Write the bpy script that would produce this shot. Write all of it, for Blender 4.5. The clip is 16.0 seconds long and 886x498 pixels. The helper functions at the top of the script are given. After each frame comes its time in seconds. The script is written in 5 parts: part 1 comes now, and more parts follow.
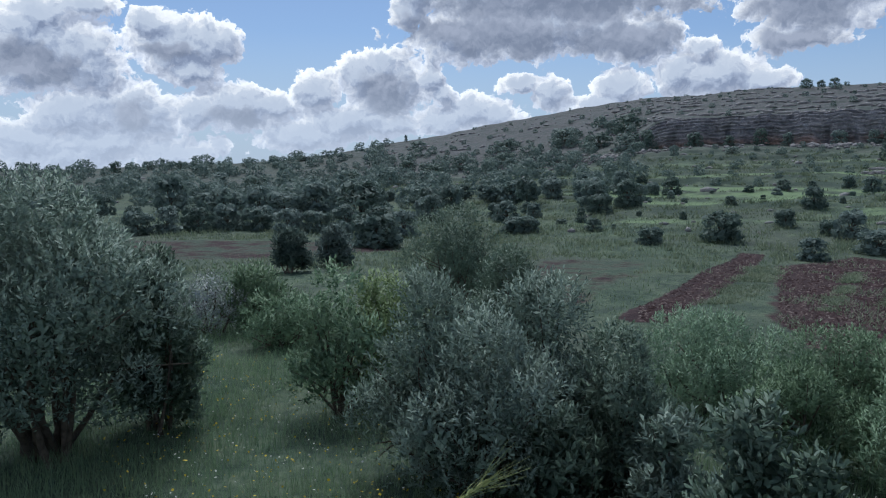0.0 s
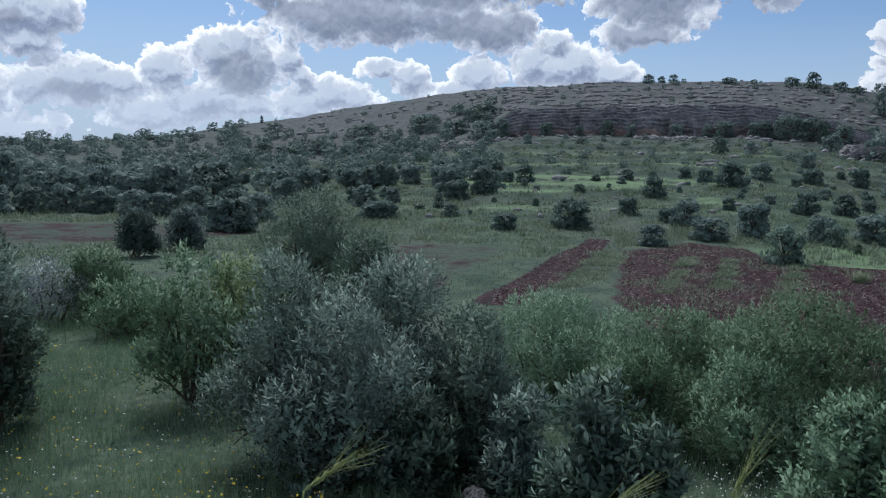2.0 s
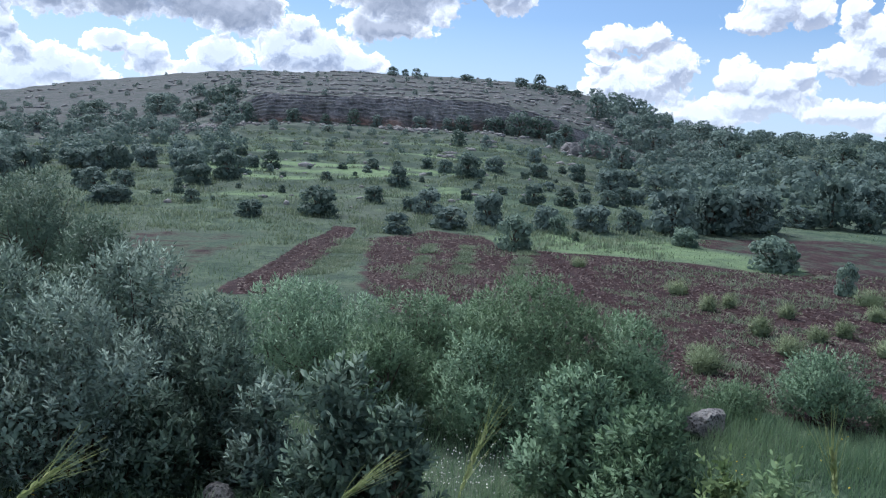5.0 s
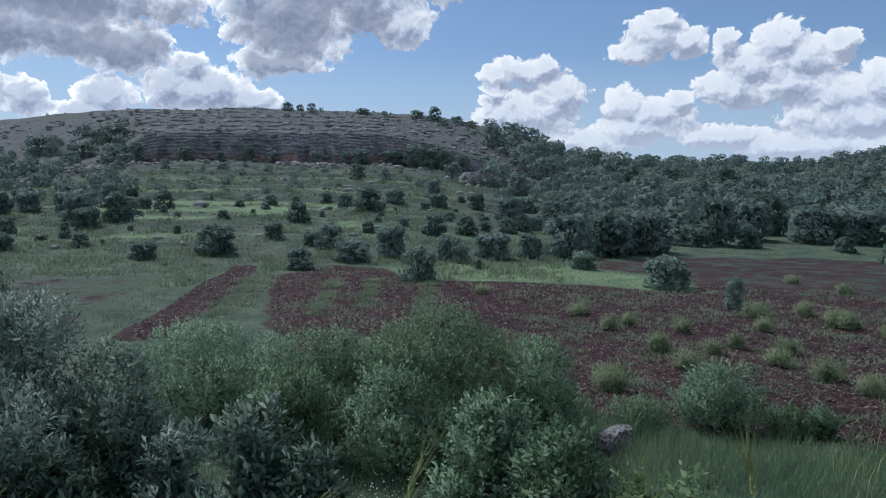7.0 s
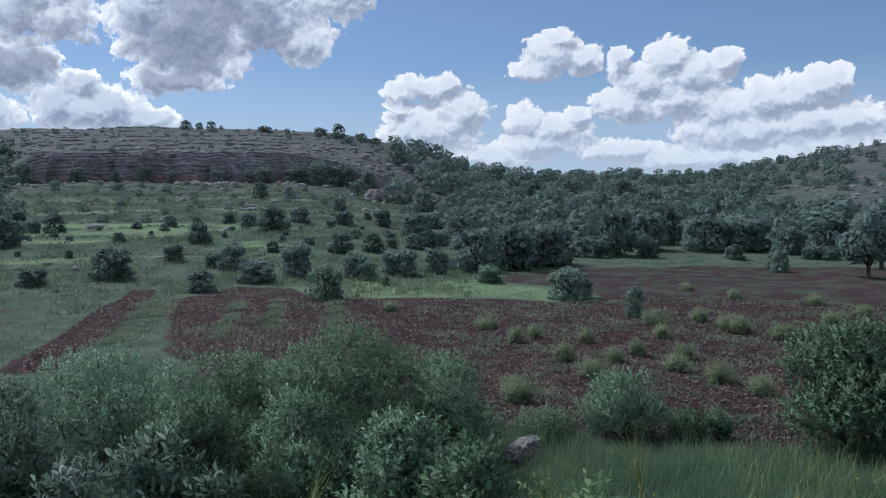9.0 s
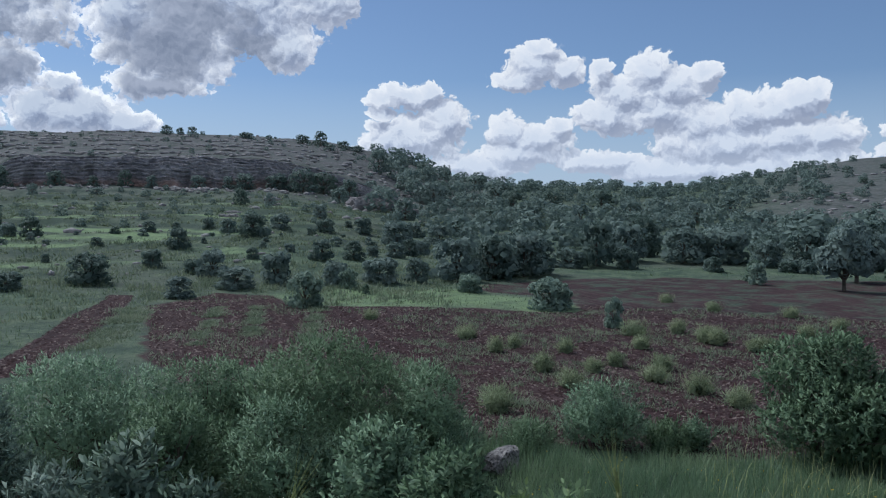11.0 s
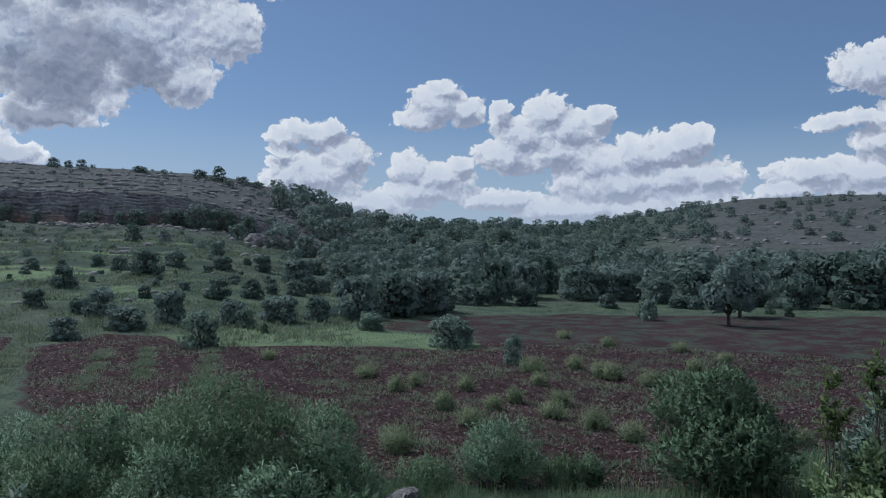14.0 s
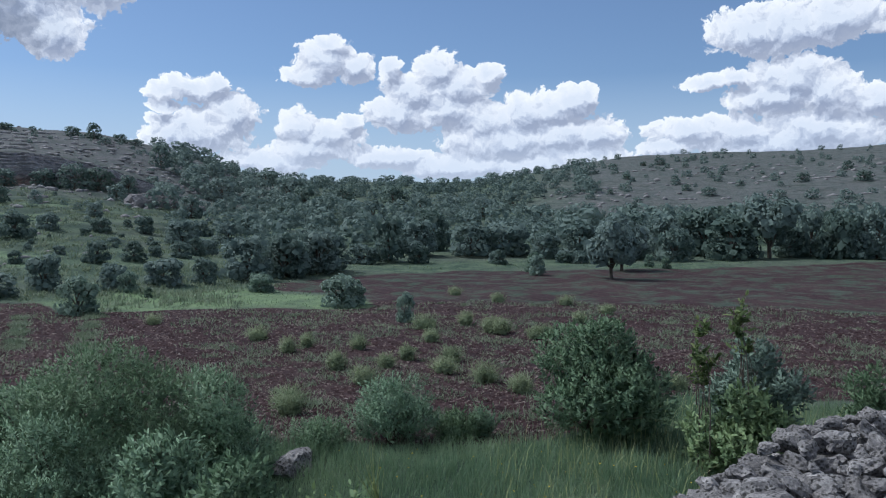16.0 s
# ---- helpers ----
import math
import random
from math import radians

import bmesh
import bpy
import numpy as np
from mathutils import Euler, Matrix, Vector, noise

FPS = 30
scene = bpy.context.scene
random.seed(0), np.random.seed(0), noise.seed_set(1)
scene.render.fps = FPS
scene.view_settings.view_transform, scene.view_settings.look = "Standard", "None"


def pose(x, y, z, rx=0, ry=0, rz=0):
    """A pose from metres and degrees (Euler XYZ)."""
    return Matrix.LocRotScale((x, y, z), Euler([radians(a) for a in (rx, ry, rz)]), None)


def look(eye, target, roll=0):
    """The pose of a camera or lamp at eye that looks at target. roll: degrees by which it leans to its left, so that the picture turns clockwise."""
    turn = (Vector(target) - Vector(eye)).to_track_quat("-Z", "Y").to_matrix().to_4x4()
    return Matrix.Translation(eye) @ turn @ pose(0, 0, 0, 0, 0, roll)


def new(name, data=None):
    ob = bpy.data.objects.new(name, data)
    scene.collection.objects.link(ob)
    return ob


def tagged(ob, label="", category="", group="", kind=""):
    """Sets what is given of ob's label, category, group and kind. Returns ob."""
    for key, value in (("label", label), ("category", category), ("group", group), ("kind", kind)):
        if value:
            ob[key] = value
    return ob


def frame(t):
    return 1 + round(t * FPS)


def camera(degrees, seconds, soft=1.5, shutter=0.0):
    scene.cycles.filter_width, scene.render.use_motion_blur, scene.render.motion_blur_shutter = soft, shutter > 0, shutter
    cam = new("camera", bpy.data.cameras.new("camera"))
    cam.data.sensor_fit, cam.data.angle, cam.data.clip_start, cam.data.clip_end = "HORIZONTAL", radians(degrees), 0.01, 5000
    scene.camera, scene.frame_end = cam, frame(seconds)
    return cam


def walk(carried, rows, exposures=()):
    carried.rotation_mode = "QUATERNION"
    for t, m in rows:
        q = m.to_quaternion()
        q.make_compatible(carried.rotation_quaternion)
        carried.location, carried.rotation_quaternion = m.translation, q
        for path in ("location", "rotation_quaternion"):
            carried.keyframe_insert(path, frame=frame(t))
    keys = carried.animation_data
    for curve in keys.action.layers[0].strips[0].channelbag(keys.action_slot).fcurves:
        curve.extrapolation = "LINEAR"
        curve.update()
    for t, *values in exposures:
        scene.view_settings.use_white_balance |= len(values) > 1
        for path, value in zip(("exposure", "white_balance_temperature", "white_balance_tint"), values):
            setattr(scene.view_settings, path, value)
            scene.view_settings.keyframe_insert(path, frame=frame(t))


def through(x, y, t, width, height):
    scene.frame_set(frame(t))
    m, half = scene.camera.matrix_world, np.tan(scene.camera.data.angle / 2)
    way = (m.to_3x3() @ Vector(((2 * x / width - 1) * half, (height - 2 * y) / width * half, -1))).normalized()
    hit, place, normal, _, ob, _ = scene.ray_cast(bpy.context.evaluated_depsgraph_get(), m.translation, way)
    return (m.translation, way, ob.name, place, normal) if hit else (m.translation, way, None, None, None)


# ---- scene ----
cam = camera(58.3, 16.0, soft=1.1)
EYE = 3.2
EXPOSURES = [(0.0, -0.06, 5600.0, 9.0), (1.5, -0.01, 5600.0, 9.0), (2.5, 0.04, 5600.0, 9.0), (3.5, 0.54, 5600.0, 9.0), (4.2, 0.79, 5600.0, 9.0), (6.3, 0.04, 5600.0, 9.0), (9.7, 0.02, 5600.0, 9.0), (12.0, -0.11, 5600.0, 9.0), (13.2, -0.16, 5600.0, 9.0), (14.0, -0.26, 5600.0, 9.0), (14.5, -0.18, 5600.0, 9.0), (15.0, -0.06, 5600.0, 9.0), (16.0, 0.14, 5600.0, 9.0)]
# seconds, heading to the right, tilt, roll, small sway of the holder
ROWS = [
    (0.0, 0.00, -5.20, 0.00, -0.000, 0.000, 0.000),
    (0.5, 0.67, -5.69, -0.05, -0.003, -0.007, -0.004),
    (1.0, 2.19, -5.72, 0.32, -0.003, -0.009, -0.002),
    (1.5, 4.93, -5.80, 0.66, 0.004, -0.001, -0.006),
    (2.0, 10.25, -6.20, 1.23, 0.002, -0.004, -0.006),
    (2.5, 14.64, -6.44, 1.54, 0.002, -0.006, -0.005),
    (3.0, 18.22, -6.71, 1.71, 0.015, 0.001, -0.009),
    (3.5, 21.83, -7.17, 2.37, 0.030, 0.009, -0.016),
    (4.0, 24.61, -7.49, 3.31, 0.036, 0.015, -0.018),
    (6.5, 33.46, -4.33, 1.10, -0.016, 0.038, -0.021),
    (7.0, 35.42, -3.86, 1.01, -0.024, 0.030, -0.021),
    (7.5, 37.61, -3.40, 0.89, -0.019, 0.024, -0.026),
    (8.0, 39.52, -2.87, 0.62, -0.011, 0.024, -0.015),
    (8.5, 40.96, -2.79, 0.15, -0.010, 0.020, -0.014),
    (9.0, 42.08, -2.63, -0.15, 0.000, 0.011, -0.009),
    (9.5, 42.86, -2.48, -0.03, -0.001, 0.010, -0.009),
    (12.0, 43.34, -1.68, 0.80, -0.002, 0.012, -0.016),
    (12.5, 43.23, -1.44, 0.78, -0.001, 0.006, -0.016),
    (13.0, 43.35, -1.17, 0.63, 0.003, -0.001, -0.006),
    (13.5, 45.64, -0.43, 0.83, 0.018, -0.006, 0.002),
    (14.0, 50.47, 0.77, 0.68, 0.032, -0.012, 0.020),
    (14.5, 53.61, 0.97, 0.36, 0.033, -0.025, 0.034),
    (15.0, 55.73, -0.86, -0.14, 0.033, -0.039, 0.034),
    (15.5, 57.25, -2.17, -0.37, 0.036, -0.048, 0.039),
    (16.0, 58.25, -2.20, -0.05, 0.032, -0.052, 0.036),
]
walk(cam, [(t, pose(sx, sy, EYE + sz, 0, 0, -head) @ pose(0, 0, 0, 90 + tilt) @ pose(0, 0, 0, 0, 0, roll))
           for t, head, tilt, roll, sx, sy, sz in ROWS],
     exposures=EXPOSURES)
# ---------------------------------------------------------------- light: sky with cumulus, sun half behind cloud
# each puff: bearing, elevation, half width, half height, in degrees
WEST_BANK = [(-25.5, 8.0, 4.5, 3.1), (-27.4, 8.9, 2.4, 2.0), (-23.9, 7.0, 2.9, 2.0), (-27.2, 6.5, 3.3, 1.4), (-23.8, 10.9, 2.4, 0.9), (-26.7, 10.3, 2.4, 1.2), 
    (-17.9, 8.8, 4.1, 2.2), (-15.7, 9.0, 2.0, 1.8), (-19.7, 10.1, 1.8, 1.2), (-17.3, 7.1, 2.4, 1.2), (-14.4, 4.8, 4.5, 1.8), (-21.0, 3.9, 3.3, 2.7), 
    (-24.7, 4.1, 3.7, 2.0), (-27.1, 2.3, 3.7, 1.8), (-17.0, 4.3, 2.4, 1.6), (-12.1, 5.0, 2.0, 1.2), (-23.1, 2.3, 4.9, 1.4), (-25.8, 1.2, 6.5, 1.2), 
    (-18.9, 1.6, 4.9, 1.0), (-15.5, 2.0, 1.1, 0.7)]
MIDDLE_BANK = [(-3.8, 6.5, 3.5, 2.9), (-5.8, 7.2, 2.0, 1.6), (-8.9, 6.0, 2.0, 1.6), (-4.2, 8.0, 1.8, 1.2), (-1.0, 6.9, 1.2, 1.6), (-6.6, 3.9, 4.9, 1.6), 
    (-9.8, 2.9, 4.1, 1.2), (-0.2, 5.9, 1.0, 1.2), (-3.4, 3.7, 2.4, 1.0), (2.3, 4.7, 2.9, 1.6), (5.4, 6.5, 1.8, 0.8), (7.6, 5.7, 1.4, 1.6), 
    (3.5, 4.5, 2.4, 1.4), (-0.2, 3.9, 2.4, 1.2), (12.5, 6.3, 2.4, 1.2), (11.0, 5.2, 2.9, 0.8), (18.8, 6.9, 3.7, 1.8), (21.3, 6.4, 2.4, 1.2), 
    (16.2, 7.0, 1.6, 1.6), (17.7, 8.6, 1.2, 1.0)]
DARK_CLOUD = [(6.6, 10.3, 9.8, 2.4), (1.4, 9.6, 4.5, 1.8), (13.2, 9.3, 4.5, 1.8), (8.5, 12.8, 12.2, 2.4), (-2.5, 11.5, 1.6, 1.4), (-1.7, 12.6, 2.0, 1.6), 
    (9.6, 16.3, 15.5, 3.7)]
TORN_CLOUD = [(24.3, 12.7, 5.3, 4.5), (29.4, 14.7, 6.1, 3.7), (35.0, 15.6, 2.9, 2.4), (23.7, 8.9, 3.7, 1.0), (32.4, 12.0, 2.4, 2.0), (27.6, 18.7, 9.8, 3.7), 
    (21.7, 13.7, 2.4, 3.7)]
EAST_BANK = [(40.7, 8.8, 2.4, 0.9), (42.3, 9.2, 1.4, 0.9), (39.1, 8.6, 1.4, 0.6), (38.9, 7.6, 1.2, 0.5), (43.5, 7.2, 2.0, 1.6), (41.1, 6.1, 3.7, 1.6), 
    (39.5, 5.6, 2.4, 1.4), (49.9, 11.1, 2.2, 1.6), (50.1, 12.2, 1.2, 0.8), (51.9, 10.6, 1.8, 1.4), (48.7, 9.9, 2.0, 0.9), (54.5, 10.5, 1.0, 1.0), 
    (48.0, 6.6, 1.6, 1.4), (50.0, 6.0, 2.9, 1.2), (51.5, 6.8, 1.4, 0.8), (48.8, 5.0, 3.3, 1.0)]
EAST_BANK_FAR = [(57.7, 10.4, 1.8, 1.4), (56.2, 9.0, 2.4, 1.6), (59.2, 9.2, 2.9, 1.6), (61.6, 10.2, 1.2, 0.7), (55.1, 7.5, 2.9, 1.4), (58.5, 7.7, 3.3, 1.4), 
    (61.5, 6.9, 3.3, 1.6), (64.0, 7.5, 2.4, 1.6), (66.0, 7.7, 2.0, 1.4), (67.7, 8.2, 1.6, 1.2), (68.5, 8.7, 0.9, 0.8), (66.4, 5.9, 4.9, 1.8), 
    (62.9, 5.7, 5.7, 1.8), (69.1, 5.8, 2.0, 1.6), (54.7, 4.4, 4.1, 0.9), (59.3, 3.9, 5.7, 1.0), (64.7, 3.7, 6.1, 1.1), (45.9, 4.0, 4.1, 1.0), 
    (68.1, 4.4, 4.1, 1.0)]
SOUTH_BANK = [(81.7, 12.3, 4.9, 1.8), (79.3, 12.3, 3.1, 1.8), (84.4, 12.7, 3.3, 1.6), (76.5, 9.2, 2.2, 0.7), (78.3, 9.3, 1.8, 0.7), (81.8, 9.1, 3.1, 1.6), 
    (80.8, 8.0, 3.3, 1.4), (83.8, 8.2, 2.9, 1.6), (86.7, 7.5, 1.6, 1.2), (75.4, 5.9, 3.3, 1.2), (78.3, 5.9, 3.7, 1.2), (83.5, 5.7, 4.9, 1.6), 
    (81.1, 5.1, 6.1, 1.2), (73.9, 4.9, 2.4, 0.7)]
SHADED = [(-26.9, 7.2, 3.4, 1.4), (-19.0, 8.4, 2.0, 0.6), (-14.4, 4.1, 2.6, 0.7), (-20.9, 4.0, 1.5, 1.5), (-3.8, 5.9, 2.4, 2.1), (4.6, 9.9, 9.4, 1.7),
    (12.4, 9.3, 4.5, 1.3), (8.5, 11.7, 11.4, 1.8), (9.6, 16.3, 14.7, 3.3), (24.3, 11.6, 4.5, 2.7), (26.0, 13.6, 3.7, 2.4), (23.7, 8.8, 3.3, 0.8),
    (29.9, 11.5, 2.0, 1.4), (25.9, 18.4, 7.3, 2.9)]


def node(tree, kind, links=(), op=""):
    """A shader node; links (input, socket or value) feed its inputs."""
    n = tree.nodes.new(kind)
    if op:
        n.operation = op
    for key, value in links:
        if isinstance(value, bpy.types.NodeSocket):
            tree.links.new(value, n.inputs[key])
        else:
            n.inputs[key].default_value = value
    return n


def maths(tree, op, a, b=0.0, c=0.0, clamp=False):
    n = node(tree, "ShaderNodeMath", [(0, a), (1, b), (2, c)], op)
    n.use_clamp = clamp
    return n.outputs[0]


def ramp(tree, fac, stops, ease="LINEAR"):
    n = node(tree, "ShaderNodeValToRGB", [(0, fac)])
    n.color_ramp.interpolation = ease
    while len(n.color_ramp.elements) < len(stops):
        n.color_ramp.elements.new(0.5)
    for el, (p, col) in zip(n.color_ramp.elements, stops):
        el.position, el.color = p, (*col, 1) if len(col) == 3 else col
    return n.outputs[0]


def mix(tree, fac, a, b, blend="MIX"):
    n = node(tree, "ShaderNodeMix")
    n.data_type, n.blend_type = "RGBA", blend
    for key, value in ((0, fac), (6, a), (7, b)):
        if isinstance(value, bpy.types.NodeSocket):
            tree.links.new(value, n.inputs[key])
        else:
            n.inputs[key].default_value = (*value, 1) if isinstance(value, tuple) else value
    return n.outputs[2]


SUN_BEARING, SUN_HEIGHT = -8.0, 52.0
world = bpy.data.worlds.new("sky")
scene.world = world
world.use_nodes = True
wt = world.node_tree
wt.nodes.clear()
sky = node(wt, "ShaderNodeTexSky")
sky.sky_type, sky.sun_disc = "NISHITA", False
sky.sun_elevation, sky.sun_rotation = radians(SUN_HEIGHT), radians(SUN_BEARING)
sky.altitude, sky.air_density, sky.dust_density, sky.ozone_density = 900, 1.0, 1.2, 1.6
way = node(wt, "ShaderNodeTexCoord").outputs["Generated"]
xyz = node(wt, "ShaderNodeSeparateXYZ", [(0, way)])
bearing = maths(wt, "MULTIPLY", maths(wt, "ARCTAN2", xyz.outputs[0], xyz.outputs[1]), 57.2958)
elev = maths(wt, "MULTIPLY", maths(wt, "ARCSINE", xyz.outputs[2]), 57.2958)
flat = node(wt, "ShaderNodeCombineXYZ", [(0, bearing), (1, elev)]).outputs[0]
# the puffs' outlines billow: the plane of the sky is warped before it meets them
coarse = node(wt, "ShaderNodeTexNoise", [("Vector", flat), ("Scale", 0.42), ("Detail", 9.0), ("Roughness", 0.66)])
shift = node(wt, "ShaderNodeVectorMath", [(0, coarse.outputs[1]), (1, (0.5, 0.5, 0.5))], "SUBTRACT").outputs[0]
warped = node(wt, "ShaderNodeVectorMath", [(0, shift), (1, (2.6, 2.0, 0.0)), (2, flat)], "MULTIPLY_ADD").outputs[0]


def puffs(rows, point):
    """How far the sky's point lies from the nearest puff's middle: 0 there, 1 at its rim."""
    best = None
    for a, e, w, h in rows:
        v = node(wt, "ShaderNodeVectorMath", [(0, point), (1, (1 / w, 1 / h, 0)), (2, (-a / w, -e / h, 0))], "MULTIPLY_ADD").outputs[0]
        d = node(wt, "ShaderNodeVectorMath", [(0, v)], "LENGTH").outputs["Value"]
        best = d if best is None else maths(wt, "SMOOTH_MIN", best, d, 0.10)
    return best


BANKS = WEST_BANK + MIDDLE_BANK + DARK_CLOUD + TORN_CLOUD + EAST_BANK + EAST_BANK_FAR + SOUTH_BANK
near = puffs(BANKS, warped)
sunward = puffs(BANKS, node(wt, "ShaderNodeVectorMath", [(0, warped), (1, (-0.35, 0.75, 0))], "ADD").outputs[0])
shade = puffs(SHADED, warped)


def billows(shifted):
    """Cauliflower relief of the clouds, seen at a shifted point."""
    v = node(wt, "ShaderNodeVectorMath", [(0, warped), (1, shifted)], "ADD").outputs[0]
    n = node(wt, "ShaderNodeTexVoronoi")
    n.feature, n.normalize = "SMOOTH_F1", True
    for key, value in (("Scale", 0.75), ("Detail", 5.0), ("Roughness", 0.48), ("Lacunarity", 2.4), ("Smoothness", 0.3)):
        n.inputs[key].default_value = value
    wt.links.new(v, n.inputs["Vector"])
    return n.outputs[0]


here, lit = billows((0, 0, 0)), billows((-0.10, 0.30, 0))
# beyond the named banks, cumulus goes on over the rest of the sky
rest = node(wt, "ShaderNodeTexNoise", [("Vector", way), ("Scale", 3.2), ("Detail", 4.0), ("Roughness", 0.55)]).outputs[0]
view = maths(wt, "MULTIPLY", ramp(wt, maths(wt, "MULTIPLY_ADD", maths(wt, "ABSOLUTE", maths(wt, "SUBTRACT", bearing, 30.0)), 0.0055, 0.0), [(0.40, (1, 1, 1)), (0.46, (0, 0, 0))]),
             ramp(wt, maths(wt, "MULTIPLY", elev, 0.02), [(0.44, (1, 1, 1)), (0.6, (0, 0, 0))]))
rest = maths(wt, "ADD", maths(wt, "MULTIPLY_ADD", rest, -3.2, 2.65), maths(wt, "MULTIPLY", view, 3.0))
near = maths(wt, "MINIMUM", near, rest)
scallop = node(wt, "ShaderNodeTexVoronoi", [("Vector", warped), ("Scale", 2.1), ("Detail", 2.0), ("Roughness", 0.5)]).outputs[0]
rim = maths(wt, "ADD", maths(wt, "MULTIPLY_ADD", here, 1.15, maths(wt, "MULTIPLY_ADD", scallop, 0.22, -0.50)), near)
cover = ramp(wt, maths(wt, "MULTIPLY", rim, 0.5), [(0.475, (1, 1, 1)), (0.525, (0, 0, 0))], "EASE")
form = maths(wt, "MULTIPLY", maths(wt, "SUBTRACT", sunward, near), 1.05)
relief = maths(wt, "ADD", maths(wt, "MULTIPLY_ADD", maths(wt, "SUBTRACT", lit, here), 3.0, 0.46), form, 0.0, True)
body = ramp(wt, relief, [(0.06, (0.42, 0.45, 0.53)), (0.42, (0.68, 0.70, 0.75)), (0.80, (1.02, 1.0, 0.96))])
# towards the sun the clouds are lit from behind: grey bodies with shining rims; away from it they are lit from the side
fore = ramp(wt, maths(wt, "MULTIPLY", rim, 0.5), [(0.10, (0.82, 0.85, 0.91)), (0.36, (0.95, 0.95, 0.97)), (0.47, (1.06, 1.04, 1.02))])
behind = ramp(wt, maths(wt, "MULTIPLY", rim, 0.5), [(0.12, (0.66, 0.71, 0.80)), (0.30, (0.76, 0.80, 0.87)), (0.38, (1.06, 1.05, 1.04)), (0.48, (1.42, 1.39, 1.34))])
away = ramp(wt, maths(wt, "MULTIPLY", maths(wt, "ABSOLUTE", maths(wt, "SUBTRACT", bearing, SUN_BEARING)), 0.01), [(0.22, (0, 0, 0)), (0.50, (1, 1, 1))])
thick = mix(wt, away, behind, fore)
white = mix(wt, 1.0, body, thick, "MULTIPLY")
inner = maths(wt, "MULTIPLY_ADD", coarse.outputs[0], 2.2, maths(wt, "MULTIPLY_ADD", here, 1.1, -1.55))
grey = ramp(wt, maths(wt, "MULTIPLY", maths(wt, "ADD", shade, inner), 0.5), [(0.18, (0.92, 0.92, 0.92)), (0.50, (0, 0, 0))], "EASE")
dull = mix(wt, relief, (0.27, 0.30, 0.37), (0.46, 0.48, 0.55))
cloud = mix(wt, grey, white, dull)
mist = ramp(wt, maths(wt, "MULTIPLY", elev, 0.1), [(0.05, (0.6, 0.6, 0.6)), (0.75, (0, 0, 0))], "EASE")
cloud = mix(wt, mist, cloud, (0.74, 0.79, 0.86))
low = ramp(wt, maths(wt, "MULTIPLY", elev, 0.1), [(0.0, (0.92, 0.92, 0.92)), (0.5, (0.6, 0.6, 0.6)), (1.0, (0.08, 0.08, 0.08))])
blue = mix(wt, low, mix(wt, 1.0, sky.outputs[0], (0.086, 0.090, 0.095), "MULTIPLY"), (0.55, 0.64, 0.74))
total = mix(wt, cover, blue, cloud)
bg = node(wt, "ShaderNodeBackground", [(0, total), (1, 0.85)])
node(wt, "ShaderNodeOutputWorld", [(0, bg.outputs[0])])

sun_data = bpy.data.lights.new("sun", "SUN")
sun_data.energy, sun_data.angle, sun_data.color = 3.1, radians(20), (1.0, 0.95, 0.88)
sun = new("sun", sun_data)
sa, se = radians(SUN_BEARING), radians(SUN_HEIGHT)
sun.matrix_world = look((0, 0, 60), (-math.sin(sa) * math.cos(se), -math.cos(sa) * math.cos(se), 60 - math.sin(se)))
# ---------------------------------------------------------------- lie of the land
def curve(pairs, soft):
    """A smooth function of the bearing (degrees to the right of the start), from a few pairs."""
    grid = np.arange(-200.0, 201.0, 0.5)
    raw = np.interp(grid, [p[0] for p in pairs], [p[1] for p in pairs])
    if soft:
        k = np.exp(-0.5 * (np.arange(-40, 41) * 0.5 / soft) ** 2)
        raw = np.convolve(np.pad(raw, 40, mode="edge"), k / k.sum(), mode="valid")
    return lambda a: np.interp(a, grid, raw)


CREST_EL = curve([(-60, 1.0), (-29, 0.35), (-22, 0.6), (-15.2, 0.9), (-9, 1.4), (-3.4, 2.4), (2.7, 3.5), (8.6, 4.6), (14.4, 5.35),
                  (20, 5.7), (24.5, 5.78), (30, 5.75), (35, 5.55), (38, 5.0), (41, 4.3), (44, 3.2), (47.5, 2.65), (55, 2.6), (61, 2.55),
                  (65.4, 3.4), (71, 4.3), (76.5, 4.5), (83.5, 4.4), (88, 4.65), (100, 4.8), (130, 2.0)], 0.6)
CREST_D = curve([(-60, 230), (-20, 210), (0, 200), (15, 190), (30, 185), (38, 180), (43, 200), (48, 250), (60, 280), (72, 300), (100, 300)], 2.0)
FOOT_D = curve([(-60, 45), (-25, 45), (-8, 40), (10, 33), (20, 33), (34, 33), (42, 37), (52, 46), (62, 52), (90, 58), (120, 58)], 3.0)
MID_D = curve([(-60, 125), (0, 118), (14, 112), (30, 108), (40, 112), (52, 130), (90, 140)], 2.0)
MID_EL = curve([(-60, -1.0), (-25, -1.2), (-8, -0.6), (0, 0.2), (8, 1.0), (14, 1.9), (24, 2.2), (33, 2.3), (40, 1.4), (47, 0.3), (60, -0.2), (75, 0.3), (90, 0.8)], 1.5)
SCARP = curve([(9, 0), (13, 0.6), (15, 2.0), (31, 2.0), (36, 1.3), (40, 0.3), (43, 0)], 0.7)


def smooth(a, b, v):
    u = np.clip((v - a) / (b - a), 0, 1)
    return u * u * (3 - 2 * u)


def tan_deg(a):
    return np.tan(np.radians(a))


